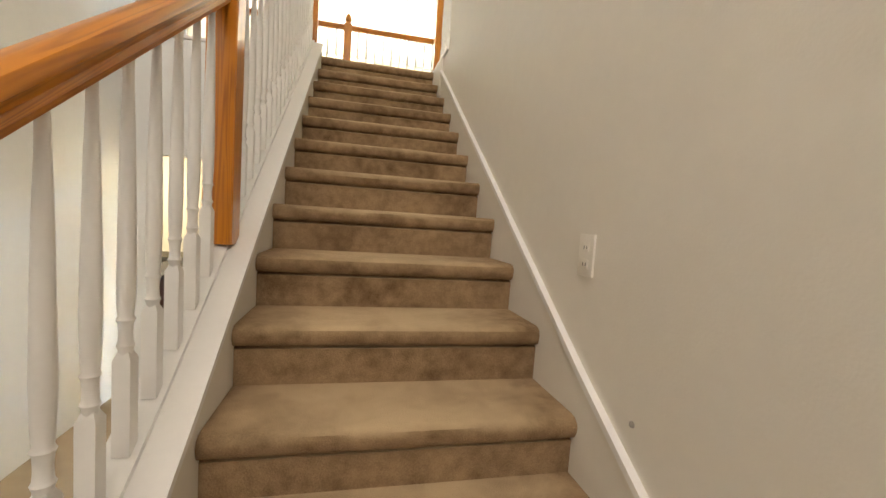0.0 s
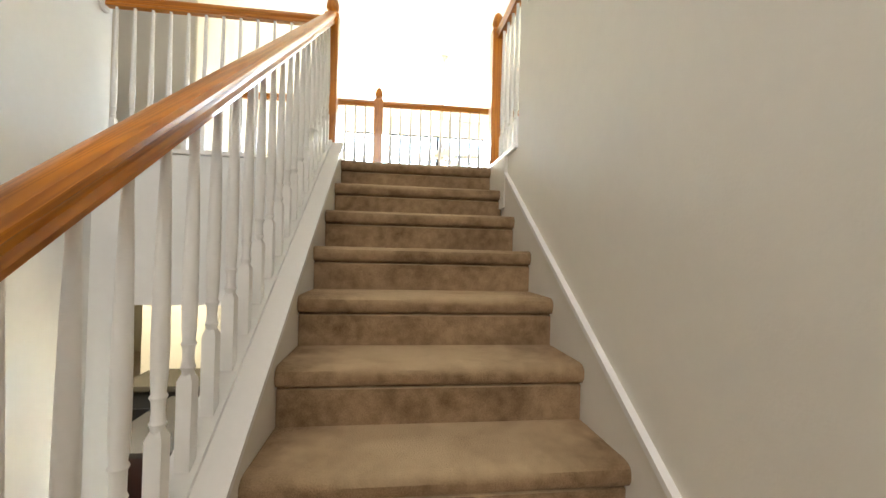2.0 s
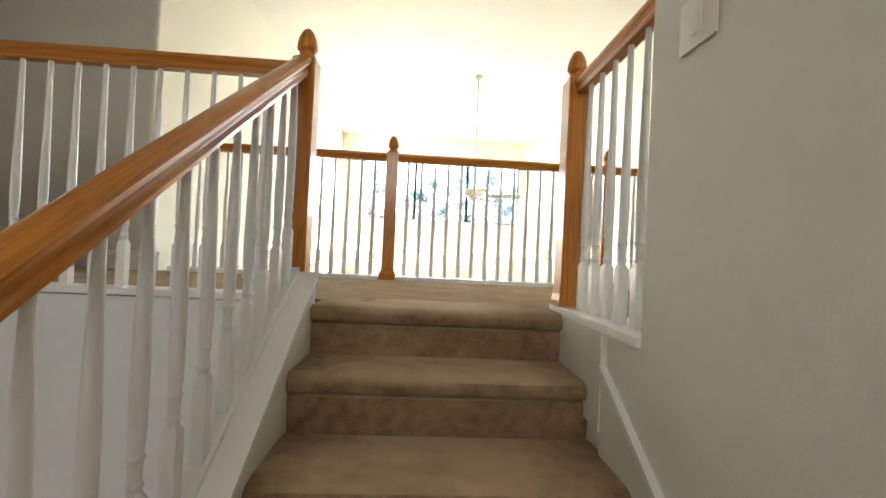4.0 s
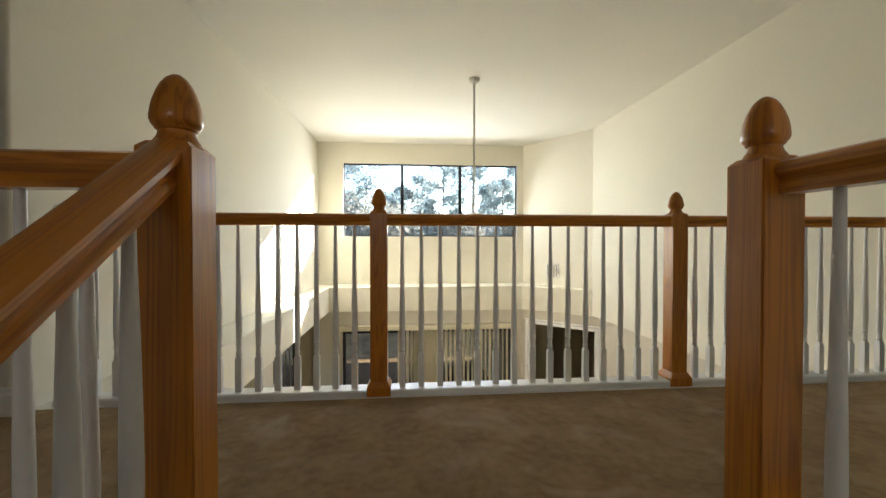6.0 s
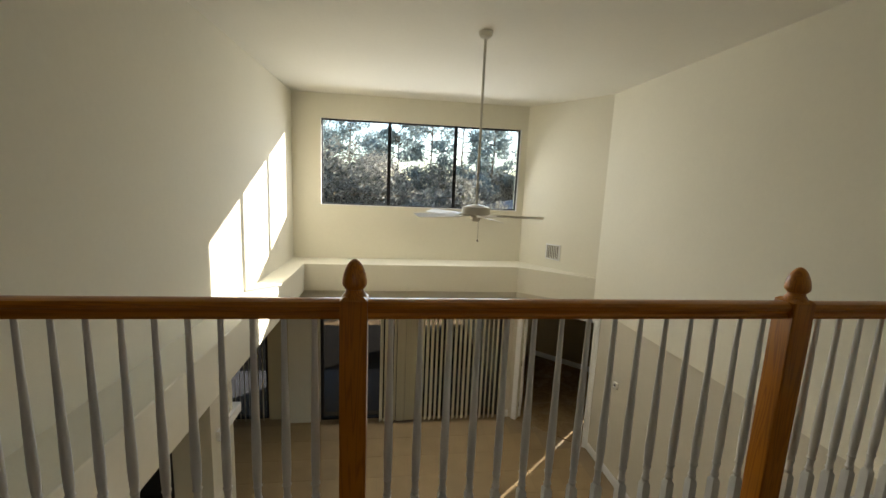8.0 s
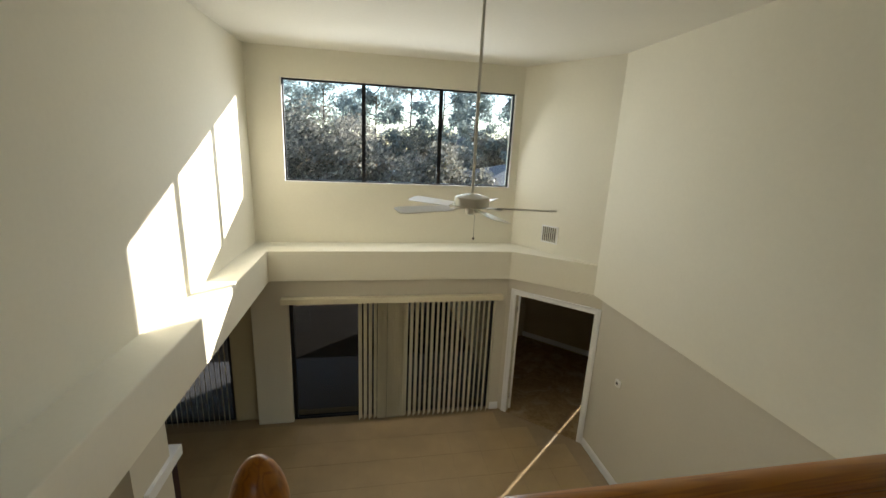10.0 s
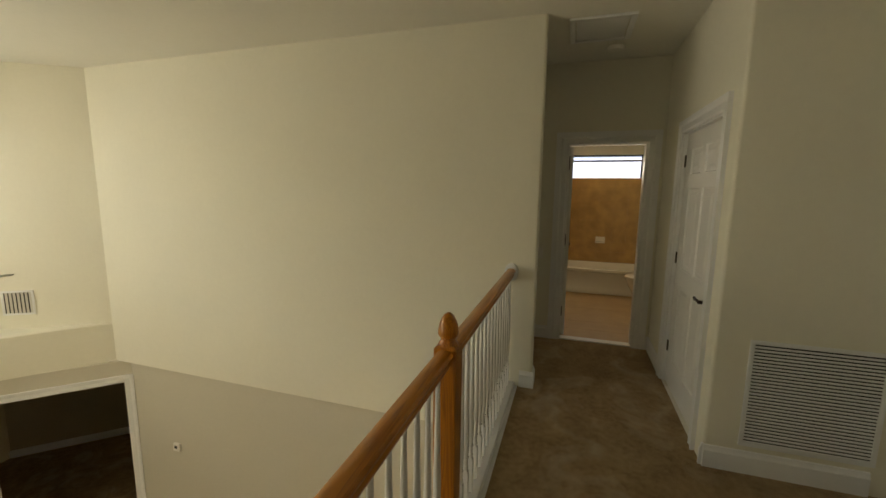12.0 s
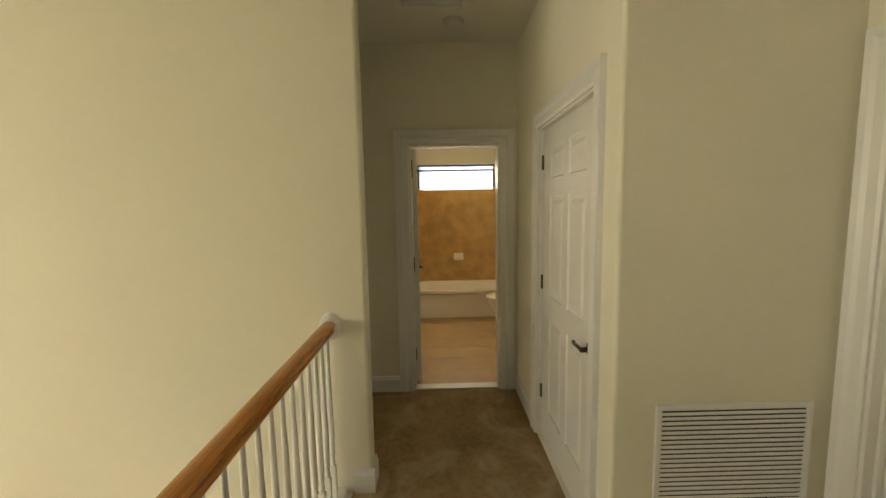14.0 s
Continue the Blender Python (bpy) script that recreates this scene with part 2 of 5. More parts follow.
BATHFLOOR = material("beige_stone_floor_tile", (0.42, 0.27, 0.12), 0.45, vary=0.08, scale=5, fine=0.04)

# geometry helpers
def box(bm, x0, x1, y0, y1, z0, z1):
    x0, x1 = sorted((x0, x1)); y0, y1 = sorted((y0, y1)); z0, z1 = sorted((z0, z1))
    v = [bm.verts.new(p) for p in ((x0, y0, z0), (x1, y0, z0), (x1, y1, z0), (x0, y1, z0), (x0, y0, z1), (x1, y0, z1), (x1, y1, z1), (x0, y1, z1))]
    for f in ((0, 3, 2, 1), (4, 5, 6, 7), (0, 1, 5, 4), (1, 2, 6, 5), (2, 3, 7, 6), (3, 0, 4, 7)):
        bm.faces.new([v[i] for i in f])
    return v

def soften(bm, width, seg=2):
    bmesh.ops.bevel(bm, geom=bm.edges[:], offset=width, segments=seg, profile=0.6, affect="EDGES", clamp_overlap=True)

def part(name, bm, mat, parent=None, label="", smooth=False, kind=""):
    me = bpy.data.meshes.new(name)
    bmesh.ops.recalc_face_normals(bm, faces=bm.faces[:])
    bm.to_mesh(me)
    bm.free()
    for m in (mat if isinstance(mat, (list, tuple)) else [mat]):
        me.materials.append(m)
    if smooth:
        me.shade_smooth()
        me.set_sharp_from_angle(angle=radians(35))
    ob = new(name, me)
    ob.parent = parent
    if label or kind:
        tagged(ob, label=label, kind=kind)
    return ob

def solid(name, dims, mat, parent=None, label="", bevel=0.0, kind=""):
    """One or several boxes as one mesh."""
    bm = bmesh.new()
    for d in (dims if isinstance(dims[0], (list, tuple)) else [dims]):
        box(bm, *d)
    if bevel:
        soften(bm, bevel)
    return part(name, bm, mat, parent, label, smooth=bevel > 0, kind=kind)

def lathe(bm, profile, cx=0, cy=0, seg=16, m=None):
    """Turns (radius, z) rows round a vertical axis."""
    rings = []
    for r, z in profile:
        ring = []
        for i in range(seg):
            a = 2 * math.pi * i / seg
            p = Vector((cx + r * math.cos(a), cy + r * math.sin(a), z))
            ring.append(bm.verts.new(m @ p if m else p))
        rings.append(ring)
    for a, b in zip(rings, rings[1:]):
        for i in range(seg):
            bm.faces.new((a[i], a[(i + 1) % seg], b[(i + 1) % seg], b[i]))
    bm.faces.new(rings[0][::-1])
    bm.faces.new(rings[-1])

def sweep(bm, profile, p0, p1, up=(0, 0, 1)):
    """A straight moulding: profile rows (side, height), carried from p0 to p1."""
    p0, p1 = Vector(p0), Vector(p1)
    d = (p1 - p0).normalized()
    side = d.cross(Vector(up)).normalized()
    upv = Vector((0, 0, 1)) if abs(d.z) < 0.99 else Vector(up)
    a = [bm.verts.new(p0 + side * s + upv * h) for s, h in profile]
    b = [bm.verts.new(p1 + side * s + upv * h) for s, h in profile]
    n = len(profile)
    for i in range(n):
        bm.faces.new((a[i], a[(i + 1) % n], b[(i + 1) % n], b[i]))
    bm.faces.new(a[::-1])
    bm.faces.new(b)

def tube(bm, p0, p1, r, seg=10):
    p0, p1 = Vector(p0), Vector(p1)
    q = (p1 - p0).to_track_quat("Z", "Y").to_matrix().to_4x4()
    lathe(bm, [(r, 0), (r, (p1 - p0).length)], seg=seg, m=Matrix.Translation(p0) @ q)

def thing(name, label, category, group="", at=(0, 0, 0)):
    ob = new(name)
    ob.location = at
    return tagged(ob, label, category, group)

def structure(name, dims, mat, label=""):
    return solid(name, dims, mat, None, label, kind="structure")

# levels and walls
G, C = -2.87, 2.77
XL, XR, YF = -1.42, 3.503, 7.40
T = 0.12

# upper floor slab and carpets
structure("floor_gallery", [(-4.2, 4.69, 0.20, 1.60, -0.30, -0.007), (1.10, 2.9, -0.515, 0.20, -0.30, -0.006), (1.10, 2.9, -1.4, -0.515, -0.30, -0.008), (-4.2, -1.58, -3.0, 0.20, -0.30, -0.006)], CEIL)


# ground floor slab below the tiles
structure("floor", (-7.0, 6.4, -7.2, 7.25, G - 0.2, G - 0.002), GROUT, "tan grout bed of the tiled ground floor")

# great room walls
def wall_y(name, x, thick, y0, y1, z0, z1, mat, openings=(), label=""):
    """A wall across x = const from y0 to y1 with openings (y0, y1, z0, z1)."""
    rows = []
    cur = y0
    for a, b, c, d in sorted(openings):
        if a > cur:
            rows.append((x, x + thick, cur, a, z0, z1))
        if c > z0:
            rows.append((x, x + thick, a, b, z0, c))
        if d < z1:
            rows.append((x, x + thick, a, b, d, z1))
        cur = b
    if cur < y1:
        rows.append((x, x + thick, cur, y1, z0, z1))
    return structure(name, rows, mat, label)

def wall_x(name, y, thick, x0, x1, z0, z1, mat, openings=(), label=""):
    rows = []
    cur = x0
    for a, b, c, d in sorted(openings):
        if a > cur:
            rows.append((cur, a, y, y + thick, z0, z1))
        if c > z0:
            rows.append((a, b, y, y + thick, z0, c))
        if d < z1:
            rows.append((a, b, y, y + thick, d, z1))
        cur = b
    if cur < x1:
        rows.append((cur, x1, y, y + thick, z0, z1))
    return structure(name, rows, mat, label)

LZ0, LZ1 = -0.46, -0.01   # ledge underside and top
wall_x("wall_north", YF, 0.22, XL - 0.4, 3.9, LZ1, C, CREAM, [(-0.937, 2.54, 0.927, 2.37)], "cream upper wall with the wide clerestory window")
WALL_WEST = ((-1.515, 1.40), (-1.405, 7.45))
wall_y("wall_east", XR, T, 1.354, 6.2, LZ0, C, CREAM, label="tall cream wall of the great room")
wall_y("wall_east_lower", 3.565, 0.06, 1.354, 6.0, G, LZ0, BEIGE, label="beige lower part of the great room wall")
# splayed upper corner
def slab_between(bm, p, q, depth, z0, z1):
    """An upright slab whose face runs from p to q; it is depth thick to the left of the way."""
    p, q = Vector((*p, 0)), Vector((*q, 0))
    n = Vector((-(q - p).y, (q - p).x, 0)).normalized() * depth
    a = [bm.verts.new((c.x, c.y, z0)) for c in (p, q, q + n, p + n)]
    b = [bm.verts.new((c.x, c.y, z1)) for c in (p, q, q + n, p + n)]
    bm.faces.new(a[::-1]); bm.faces.new(b)
    for i in range(4):
        bm.faces.new((a[i], a[(i + 1) % 4], b[(i + 1) % 4], b[i]))

def prism(bm, pts, z0, z1):
    a = [bm.verts.new((x, y, z0)) for x, y in pts]
    b = [bm.verts.new((x, y, z1)) for x, y in pts]
    bm.faces.new(a[::-1]); bm.faces.new(b)
    n = len(pts)
    for i in range(n):
        bm.faces.new((a[i], a[(i + 1) % n], b[(i + 1) % n], b[i]))

bm = bmesh.new()
prism(bm, [(-4.2, -3.0), (-1.58, -3.0), (-1.58, 0.185), (1.13, 0.185), (1.13, -0.515), (2.9, -0.515), (2.9, 0.331), (4.74, 0.331), (4.74, 1.60), (3.513, 1.60), (3.513, 1.46), (-1.54, 1.46), (-1.54, 1.40), (-4.2, 1.40)], -0.006, 0.0)
tagged(part("carpet_gallery", bm, CARPET), "worn tan cut-pile carpet covering the upper landing", kind="structure")
bm = bmesh.new()
slab_between(bm, *WALL_WEST, T, LZ1, C)
part("wall_west", bm, CREAM, None, "tall cream wall of the great room", kind="structure")
bm = bmesh.new()
slab_between(bm, (3.503, 6.077), (2.66, 7.40), -0.12, LZ1, C)
part("wall_splay", bm, CREAM, None, "splayed cream corner wall above the ledge", kind="structure")

# ledges
bm = bmesh.new()
prism(bm, [(-1.12, 6.86), (2.485, 6.86), (3.503, 6.075), (3.503, 6.3), (2.9, 7.5), (-1.56, 7.5), (-1.56, 1.60), (-1.12, 1.60)][::-1], LZ0, LZ1)
part("ledge", bm, CREAM, None, "deep cream plant ledge running round the great room", kind="structure")

# lower north wall with the sliding door, splayed door wall
SX0, SX1, SZ = -0.89, 2.33, -0.84
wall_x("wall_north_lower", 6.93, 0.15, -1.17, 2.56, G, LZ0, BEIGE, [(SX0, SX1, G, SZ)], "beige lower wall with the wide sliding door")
bm = bmesh.new()
P, Q = Vector((2.50, 6.93)), Vector((3.570, 5.93))
d = (Q - P)
L45 = d.length
u = d / L45
def along(s):
    return (P.x + u.x * s, P.y + u.y * s)
D0, D1, DZ = 0.17, L45 - 0.085, -0.72
slab_between(bm, along(D0), along(0), -0.12, G, LZ0)
slab_between(bm, along(L45), along(D1), -0.12, G, LZ0)
slab_between(bm, along(D1), along(D0), -0.12, DZ, LZ0)
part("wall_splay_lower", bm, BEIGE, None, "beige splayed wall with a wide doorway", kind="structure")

# west lower wall below the ledge
structure("wall_west_lower", [(-1.165, -1.41, 6.93, 7.3, G, LZ0), (-1.12, -1.42, 3.36, 3.80, G, LZ0), (-1.12, -1.42, 1.60, 2.40, G, LZ0)], BEIGE, "piers of the lower wall")
structure("pier_cap", (-1.09, -1.45, 3.45, 3.92, -0.83, -0.745), TRIM, "white moulded cap on the pier")
# browner colour here paints in the shade and warm bounce on this wall
structure("wall_north_west_room", [(-1.41, -1.78, 7.06, 7.2, G, LZ0), (-4.2, -6.2, 7.06, 7.2, G, LZ0), (-1.78, -4.2, 7.06, 7.2, -0.84, LZ0)], TAN_AND_SHADE)
structure("wall_west_room", (-6.2, -6.3, 1.0, 7.2, G, LZ0), BEIGE)
structure("ceiling_west_room", (-6.3, -1.42, 1.6, 7.2, LZ0, LZ0 + 0.1), CEIL)

# patio outside the sliding doors, below an added sun-blocking roof
# unseen slab, placed only to stop low sun reaching the sliders
structure("sun_block_roof", (-6.5, 2.56, 7.32, 11.9, LZ0, LZ0 + 0.2), CEIL, "unseen roof added to keep sun off the sliding doors")
structure("patio_floor", (-6.5, 2.55, 7.25, 9.0, G - 0.06, G - 0.015), material("slate_grey_patio_paint", (0.13, 0.13, 0.14), 0.6, vary=0.1, scale=2, fine=0.05), "painted slate-grey patio slab")
# ground beyond the slab, coloured near-black to stand for its shade
structure("shaded_ground", (-6.5, 2.55, 9.0, 11.95, G - 0.06, G - 0.03), material("ground_painted_shade", (0.011, 0.009, 0.007), 0.95, vary=0.4, scale=6, fine=0.4, bump=0.3, bump_scale=30, spec=0.1), "near-black ground strip with shade put into its colour")

structure("wall_service", [(-6.3, -6.2, -7.0, 1.0, G, LZ0), (-6.3, -4.4, -7.12, -7.0, G, LZ0)], BEIGE, "plain ground floor walls of the kitchen side")
structure("ceiling_kitchen", (-6.3, -1.58, -7.12, 1.6, LZ0, LZ0 + 0.1), CEIL)
structure("wall_kitchen", (-2.45, -1.42, 2.36, 2.46, G, LZ0), CREAM, "cream kitchen wall behind the cabinets")

# ceiling
structure("ceiling", (-4.4, 7.8, -7.3, 7.8, C, C + 0.15), CEIL, "flat off-white ceiling")

# stairwell walls
structure("wall_stair_east", [(0.98, 1.10, -7.0, -0.515, G, C)], STAIRWALL, "warm white wall beside the stairs")
structure("wall_stair_east_low", [(0.98, 1.13, -0.515, 0.20, G, -0.005)], STAIRWALL)
structure("wall_stair_west", [(-1.58, -1.46, -3.0, 0.20, G, 1.06), (-1.58, -1.46, -7.0, -3.0, G, C)], COOLWALL)
structure("header_gallery", [(-1.46, -0.13, 0.08, 0.20, -0.93, -0.006), (-1.46, -1.28, 0.08, 0.20, G, -0.93)], COOLWALL, "deep white header below the landing guard")
structure("wall_south", (-4.4, 4.8, -7.12, -7.0, G, C), STAIRWALL)
structure("wall_west_hall", [(-4.32, -4.2, -7.0, 1.6, -0.3, C), (-4.2, -1.54, 1.40, 1.52, -0.3, C)], STAIRWALL)
structure("wall_landing_south", [(1.10, 1.98, -0.635, -0.515, -0.3, C), (2.80, 3.02, -0.635, -0.515, -0.3, C), (1.98, 2.80, -0.635, -0.515, 2.04, C)], CREAM, "cream landing wall around a door")
structure("wall_vent", (2.9, 3.02, -0.515, 0.331, -0.3, C), CREAM, "short cream wall with the return grille")
CX0, CX1 = 3.12, 4.02
structure("wall_closet", [(3.02, CX0, 0.211, 0.331, -0.3, C), (CX1, 4.69, 0.211, 0.331, -0.3, C), (CX0, CX1, 0.211, 0.331, 2.04, C)], CREAM, "cream hall wall with the closet door")
structure("wall_hall_north", (XR + T, 4.69, 1.60, 1.72, -0.3, C), CREAM)
structure("wall_bath_front", [(4.69, 4.81, -0.6, 0.477, -0.3, C), (4.69, 4.81, 1.188, 1.6, -0.3, C), (4.69, 4.81, 0.477, 1.188, 2.01, C)], CREAM, "cream end wall with the bathroom doorway")

def round_corners(name, corners, width=0.018, level=None):
    """Rounds the upright edges of a wall at the plan points given, or all level edges at a height."""
    me = bpy.data.objects[name].data
    bm = bmesh.new()
    bm.from_mesh(me)
    def chosen(e):
        p, q = e.verts[0].co, e.verts[1].co
        if level is not None:
            return abs(p.z - level) < 1e-4 and abs(q.z - level) < 1e-4 and any(f.normal.z < 0.5 for f in e.link_faces)
        return abs(p.z - q.z) > 0.3 and any(math.hypot(p.x - x, p.y - y) < 0.003 for x, y in corners)
    bmesh.ops.bevel(bm, geom=[e for e in bm.edges if chosen(e)], offset=width, segments=5, profile=0.5, affect="EDGES", clamp_overlap=True)
    bm.to_mesh(me)
    bm.free()
    me.shade_smooth()
    me.set_sharp_from_angle(angle=radians(35))
round_corners("wall_vent", [(2.9, 0.331)])
round_corners("wall_east", [(XR, 1.354), (XR + T, 1.354)])
round_corners("wall_west", [WALL_WEST[0]])
round_corners("ledge", [(-1.12, 6.86), (2.485, 6.86)], 0.016)
round_corners("ledge", [], 0.014, level=LZ1)

# baseboards and casings
BASEP = [(0, 0), (0.016, 0), (0.016, 0.10), (0.010, 0.112), (0.006, 0.128), (0, 0.132)]

def baseboard(p0, p1, mat=None, z=0.0, prof=BASEP):
    """A skirting board whose back lies on the line p0 to p1; it stands to the right of the way."""
    bm = bmesh.new()
    sweep(bm, prof, (*p0, z), (*p1, z))
    return part("baseboard", bm, mat or TRIM, kind="structure")

for p0, p1 in [((3.02, 0.331), (2.97, 0.331)), ((4.69, 0.331), (4.12, 0.331)), ((2.90, 0.331), (2.90, -0.42)), ((2.916, 0.331), (2.9, 0.331)),
               ((3.503, 1.354), (3.639, 1.354)), ((4.69, 1.60), (4.69, 1.305)), ((3.639, 1.60), (4.69, 1.60)), ((4.69, 0.38), (4.69, 0.331)), ((3.503, 1.45), (3.503, 1.338)),
               ((-1.54, 1.40), (-1.42, 1.40)), ((-4.2, 1.40), (-1.54, 1.40)), ((1.98 - 0.11, -0.515), (1.13, -0.515))]:
    if p0 != ((3.02, 0.331)):
        baseboard(p0, p1)
baseboard((3.565, 5.90), (3.565, 1.4), z=G)
baseboard((SX1 + 0.02, 6.93), (2.5, 6.93), z=G)

def casing(name, a, b, top, normal, z0=0.0, w=0.09, label="white moulded door casing"):
    """Moulded casing round an opening whose lower corners on the wall's face are a and b; normal points into the room."""
    a, b, nrm = Vector((*a, 0)), Vector((*b, 0)), Vector((*normal, 0))
    u = (b - a).normalized()
    prof = [(0.0, 0.0), (0.0, 0.012), (0.012, 0.018), (0.05, 0.014), (0.066, 0.022), (w, 0.024), (w, 0.0)]
    bm = bmesh.new()
    def ring(corner_dirs):
        return [bm.verts.new(v) for v in corner_dirs]
    rings = []
    for base, su, zz, top_ in ((a, -1, z0, False), (a, -1, top, True), (b, 1, top, True), (b, 1, z0, False)):
        rings.append([bm.verts.new(base + u * su * s + nrm * (h + 0.001) + Vector((0, 0, zz + (s if top_ else 0)))) for s, h in prof])
    n = len(prof)
    for r0, r1 in zip(rings, rings[1:]):
        for i in range(n):
            bm.faces.new((r0[i], r0[(i + 1) % n], r1[(i + 1) % n], r1[i]))
    bm.faces.new(rings[0]); bm.faces.new(rings[-1])
    return part(name, bm, TRIM, None, label, kind="structure")

def lever(parent, m, mat=BRONZE):
    """A lever handle with its round rose, on local axes: x along the lever, y out of the door."""
    bm = bmesh.new()
    rot = m @ pose(0, 0, 0, -90, 0, 0)
    lathe(bm, [(0.034, 0.0), (0.034, 0.006), (0.025, 0.013), (0.012, 0.016), (0.012, 0.045), (0.009, 0.05)], seg=16, m=rot)
    pts = [(0, 0.045, 0), (0.03, 0.048, 0.006), (0.06, 0.047, 0.004), (0.085, 0.044, -0.004), (0.105, 0.042, 0.004)]
    for p, q in zip(pts, pts[1:]):
        tube(bm, m @ Vector(p), m @ Vector(q), 0.0085)
    return part("handle", bm, mat, parent, "dark bronze lever handle", smooth=True)

def hinge(parent, p, mat=BRONZE):
    bm = bmesh.new()
    tube(bm, (p[0], p[1], p[2] - 0.045), (p[0], p[1], p[2] + 0.045), 0.007, 8)
    box(bm, p[0] - 0.02, p[0] + 0.004, p[1] - 0.004, p[1] + 0.002, p[2] - 0.044, p[2] + 0.044)
    return part("hinge", bm, mat, parent, "dark bronze hinge")

def six_panel(parent, w, h, t=0.035, mat=DOORPAINT, name="slab"):
    """A moulded six-panel slab: local x 0..w, y 0..-t (face at y 0), z 0..h, with sunk panels on both faces."""
    bm = bmesh.new()
    xs = [(0.13 * w / 0.76, 0.345 * w / 0.76), (0.415 * w / 0.76, 0.63 * w / 0.76)]
    zs = [(0.22, 0.86), (0.99, 1.62), (1.72, 1.91)]
    cuts_x = sorted({0, w, *[v for p in xs for v in p]})
    cuts_z = sorted({0, h, *[v * h / 2.03 for p in zs for v in p]})
    pan = {(a, c) for a, _ in xs for c, _ in [(z0 * h / 2.03, 0) for z0, _ in zs]}
    for side, y in ((1, 0.0), (-1, -t)):
        grid = {(x, z): bm.verts.new((x, y, z)) for x in cuts_x for z in cuts_z}
        for x0, x1 in zip(cuts_x, cuts_x[1:]):
            for z0, z1 in zip(cuts_z, cuts_z[1:]):
                outer = [grid[x0, z0], grid[x1, z0], grid[x1, z1], grid[x0, z1]]
                if (x0, z0) in pan:
                    prev = outer
                    for inset, dep in ((0.008, -0.009), (0.030, -0.009), (0.052, -0.002)):
                        cur = [bm.verts.new((x, y + side * dep, z)) for x, z in ((x0 + inset, z0 + inset), (x1 - inset, z0 + inset), (x1 - inset, z1 - inset), (x0 + inset, z1 - inset))]
                        for i in range(4):
                            bm.faces.new((prev[i], prev[(i + 1) % 4], cur[(i + 1) % 4], cur[i]))
                        prev = cur
                    bm.faces.new(prev)
                else:
                    bm.faces.new(outer)
    b = 0.0
    for f in (((0, 0, 0), (w, 0, 0), (w, -t, 0), (0, -t, 0)), ((0, 0, h), (w, 0, h), (w, -t, h), (0, -t, h)), ((0, 0, 0), (0, 0, h), (0, -t, h), (0, -t, 0)), ((w, 0, 0), (w, 0, h), (w, -t, h), (w, -t, 0))):
        bm.faces.new([bm.verts.new(p) for p in f])
    return part(name, bm, mat, parent)

# closet door, in the hall wall that faces north
casing("casing_closet", (CX1, 0.331), (CX0, 0.331), 2.0, (0, 1))
structure("jamb_closet", [(CX0 - 0.001, CX0 + 0.012, 0.22, 0.331, 0, 2.0), (CX1 - 0.012, CX1 + 0.001, 0.22, 0.331, 0, 2.0), (CX0, CX1, 0.22, 0.331, 1.988, 2.0)], TRIM)
structure("header_closet", (CX0, CX1, 0.215, 0.329, 2.0, 2.04), CREAM)
door1 = thing("closet_door", "closed white six-panel closet door with dark bronze lever", "door", at=(CX0 + 0.014, 0.305, 0.008))
six_panel(door1, CX1 - CX0 - 0.028, 1.975)
lever(door1, pose(0.055, 0.0, 0.876, 0, 0, 0))
for z in (0.30, 1.03, 1.78):
    hinge(door1, (CX1 - CX0 - 0.022, 0.006, z))

# landing door, in the wall that faces north beside the return grille
RX0, RX1 = 1.98, 2.79
casing("casing_landing", (RX1, -0.515), (RX0, -0.515), 2.01, (0, 1))
structure("jamb_landing", [(RX0 - 0.001, RX0 + 0.014, -0.63, -0.515, 0, 2.01), (RX1 - 0.014, RX1 + 0.001, -0.63, -0.515, 0, 2.01), (RX0, RX1, -0.63, -0.515, 1.996, 2.01)], TRIM)
structure("door_stop_landing", [(RX1 - 0.026, RX1 - 0.014, -0.575, -0.555, 0, 1.996), (RX0 + 0.014, RX0 + 0.026, -0.575, -0.555, 0, 1.996), (RX0 + 0.026, RX1 - 0.026, -0.575, -0.555, 1.984, 1.996)], TRIM)
door2 = thing("landing_door", "closed white six-panel door beside the return air grille", "door", at=(RX0 + 0.016, -0.578, 0.008))
six_panel(door2, RX1 - RX0 - 0.032, 1.985)
lever(door2, pose(0.065, 0.0, 0.925, 0, 0, 0))

tagged(solid("carpet_threshold", (RX0, RX1, -0.72, -0.515, -0.006, -0.001), CARPET), "tan carpet under the landing door", kind="structure")
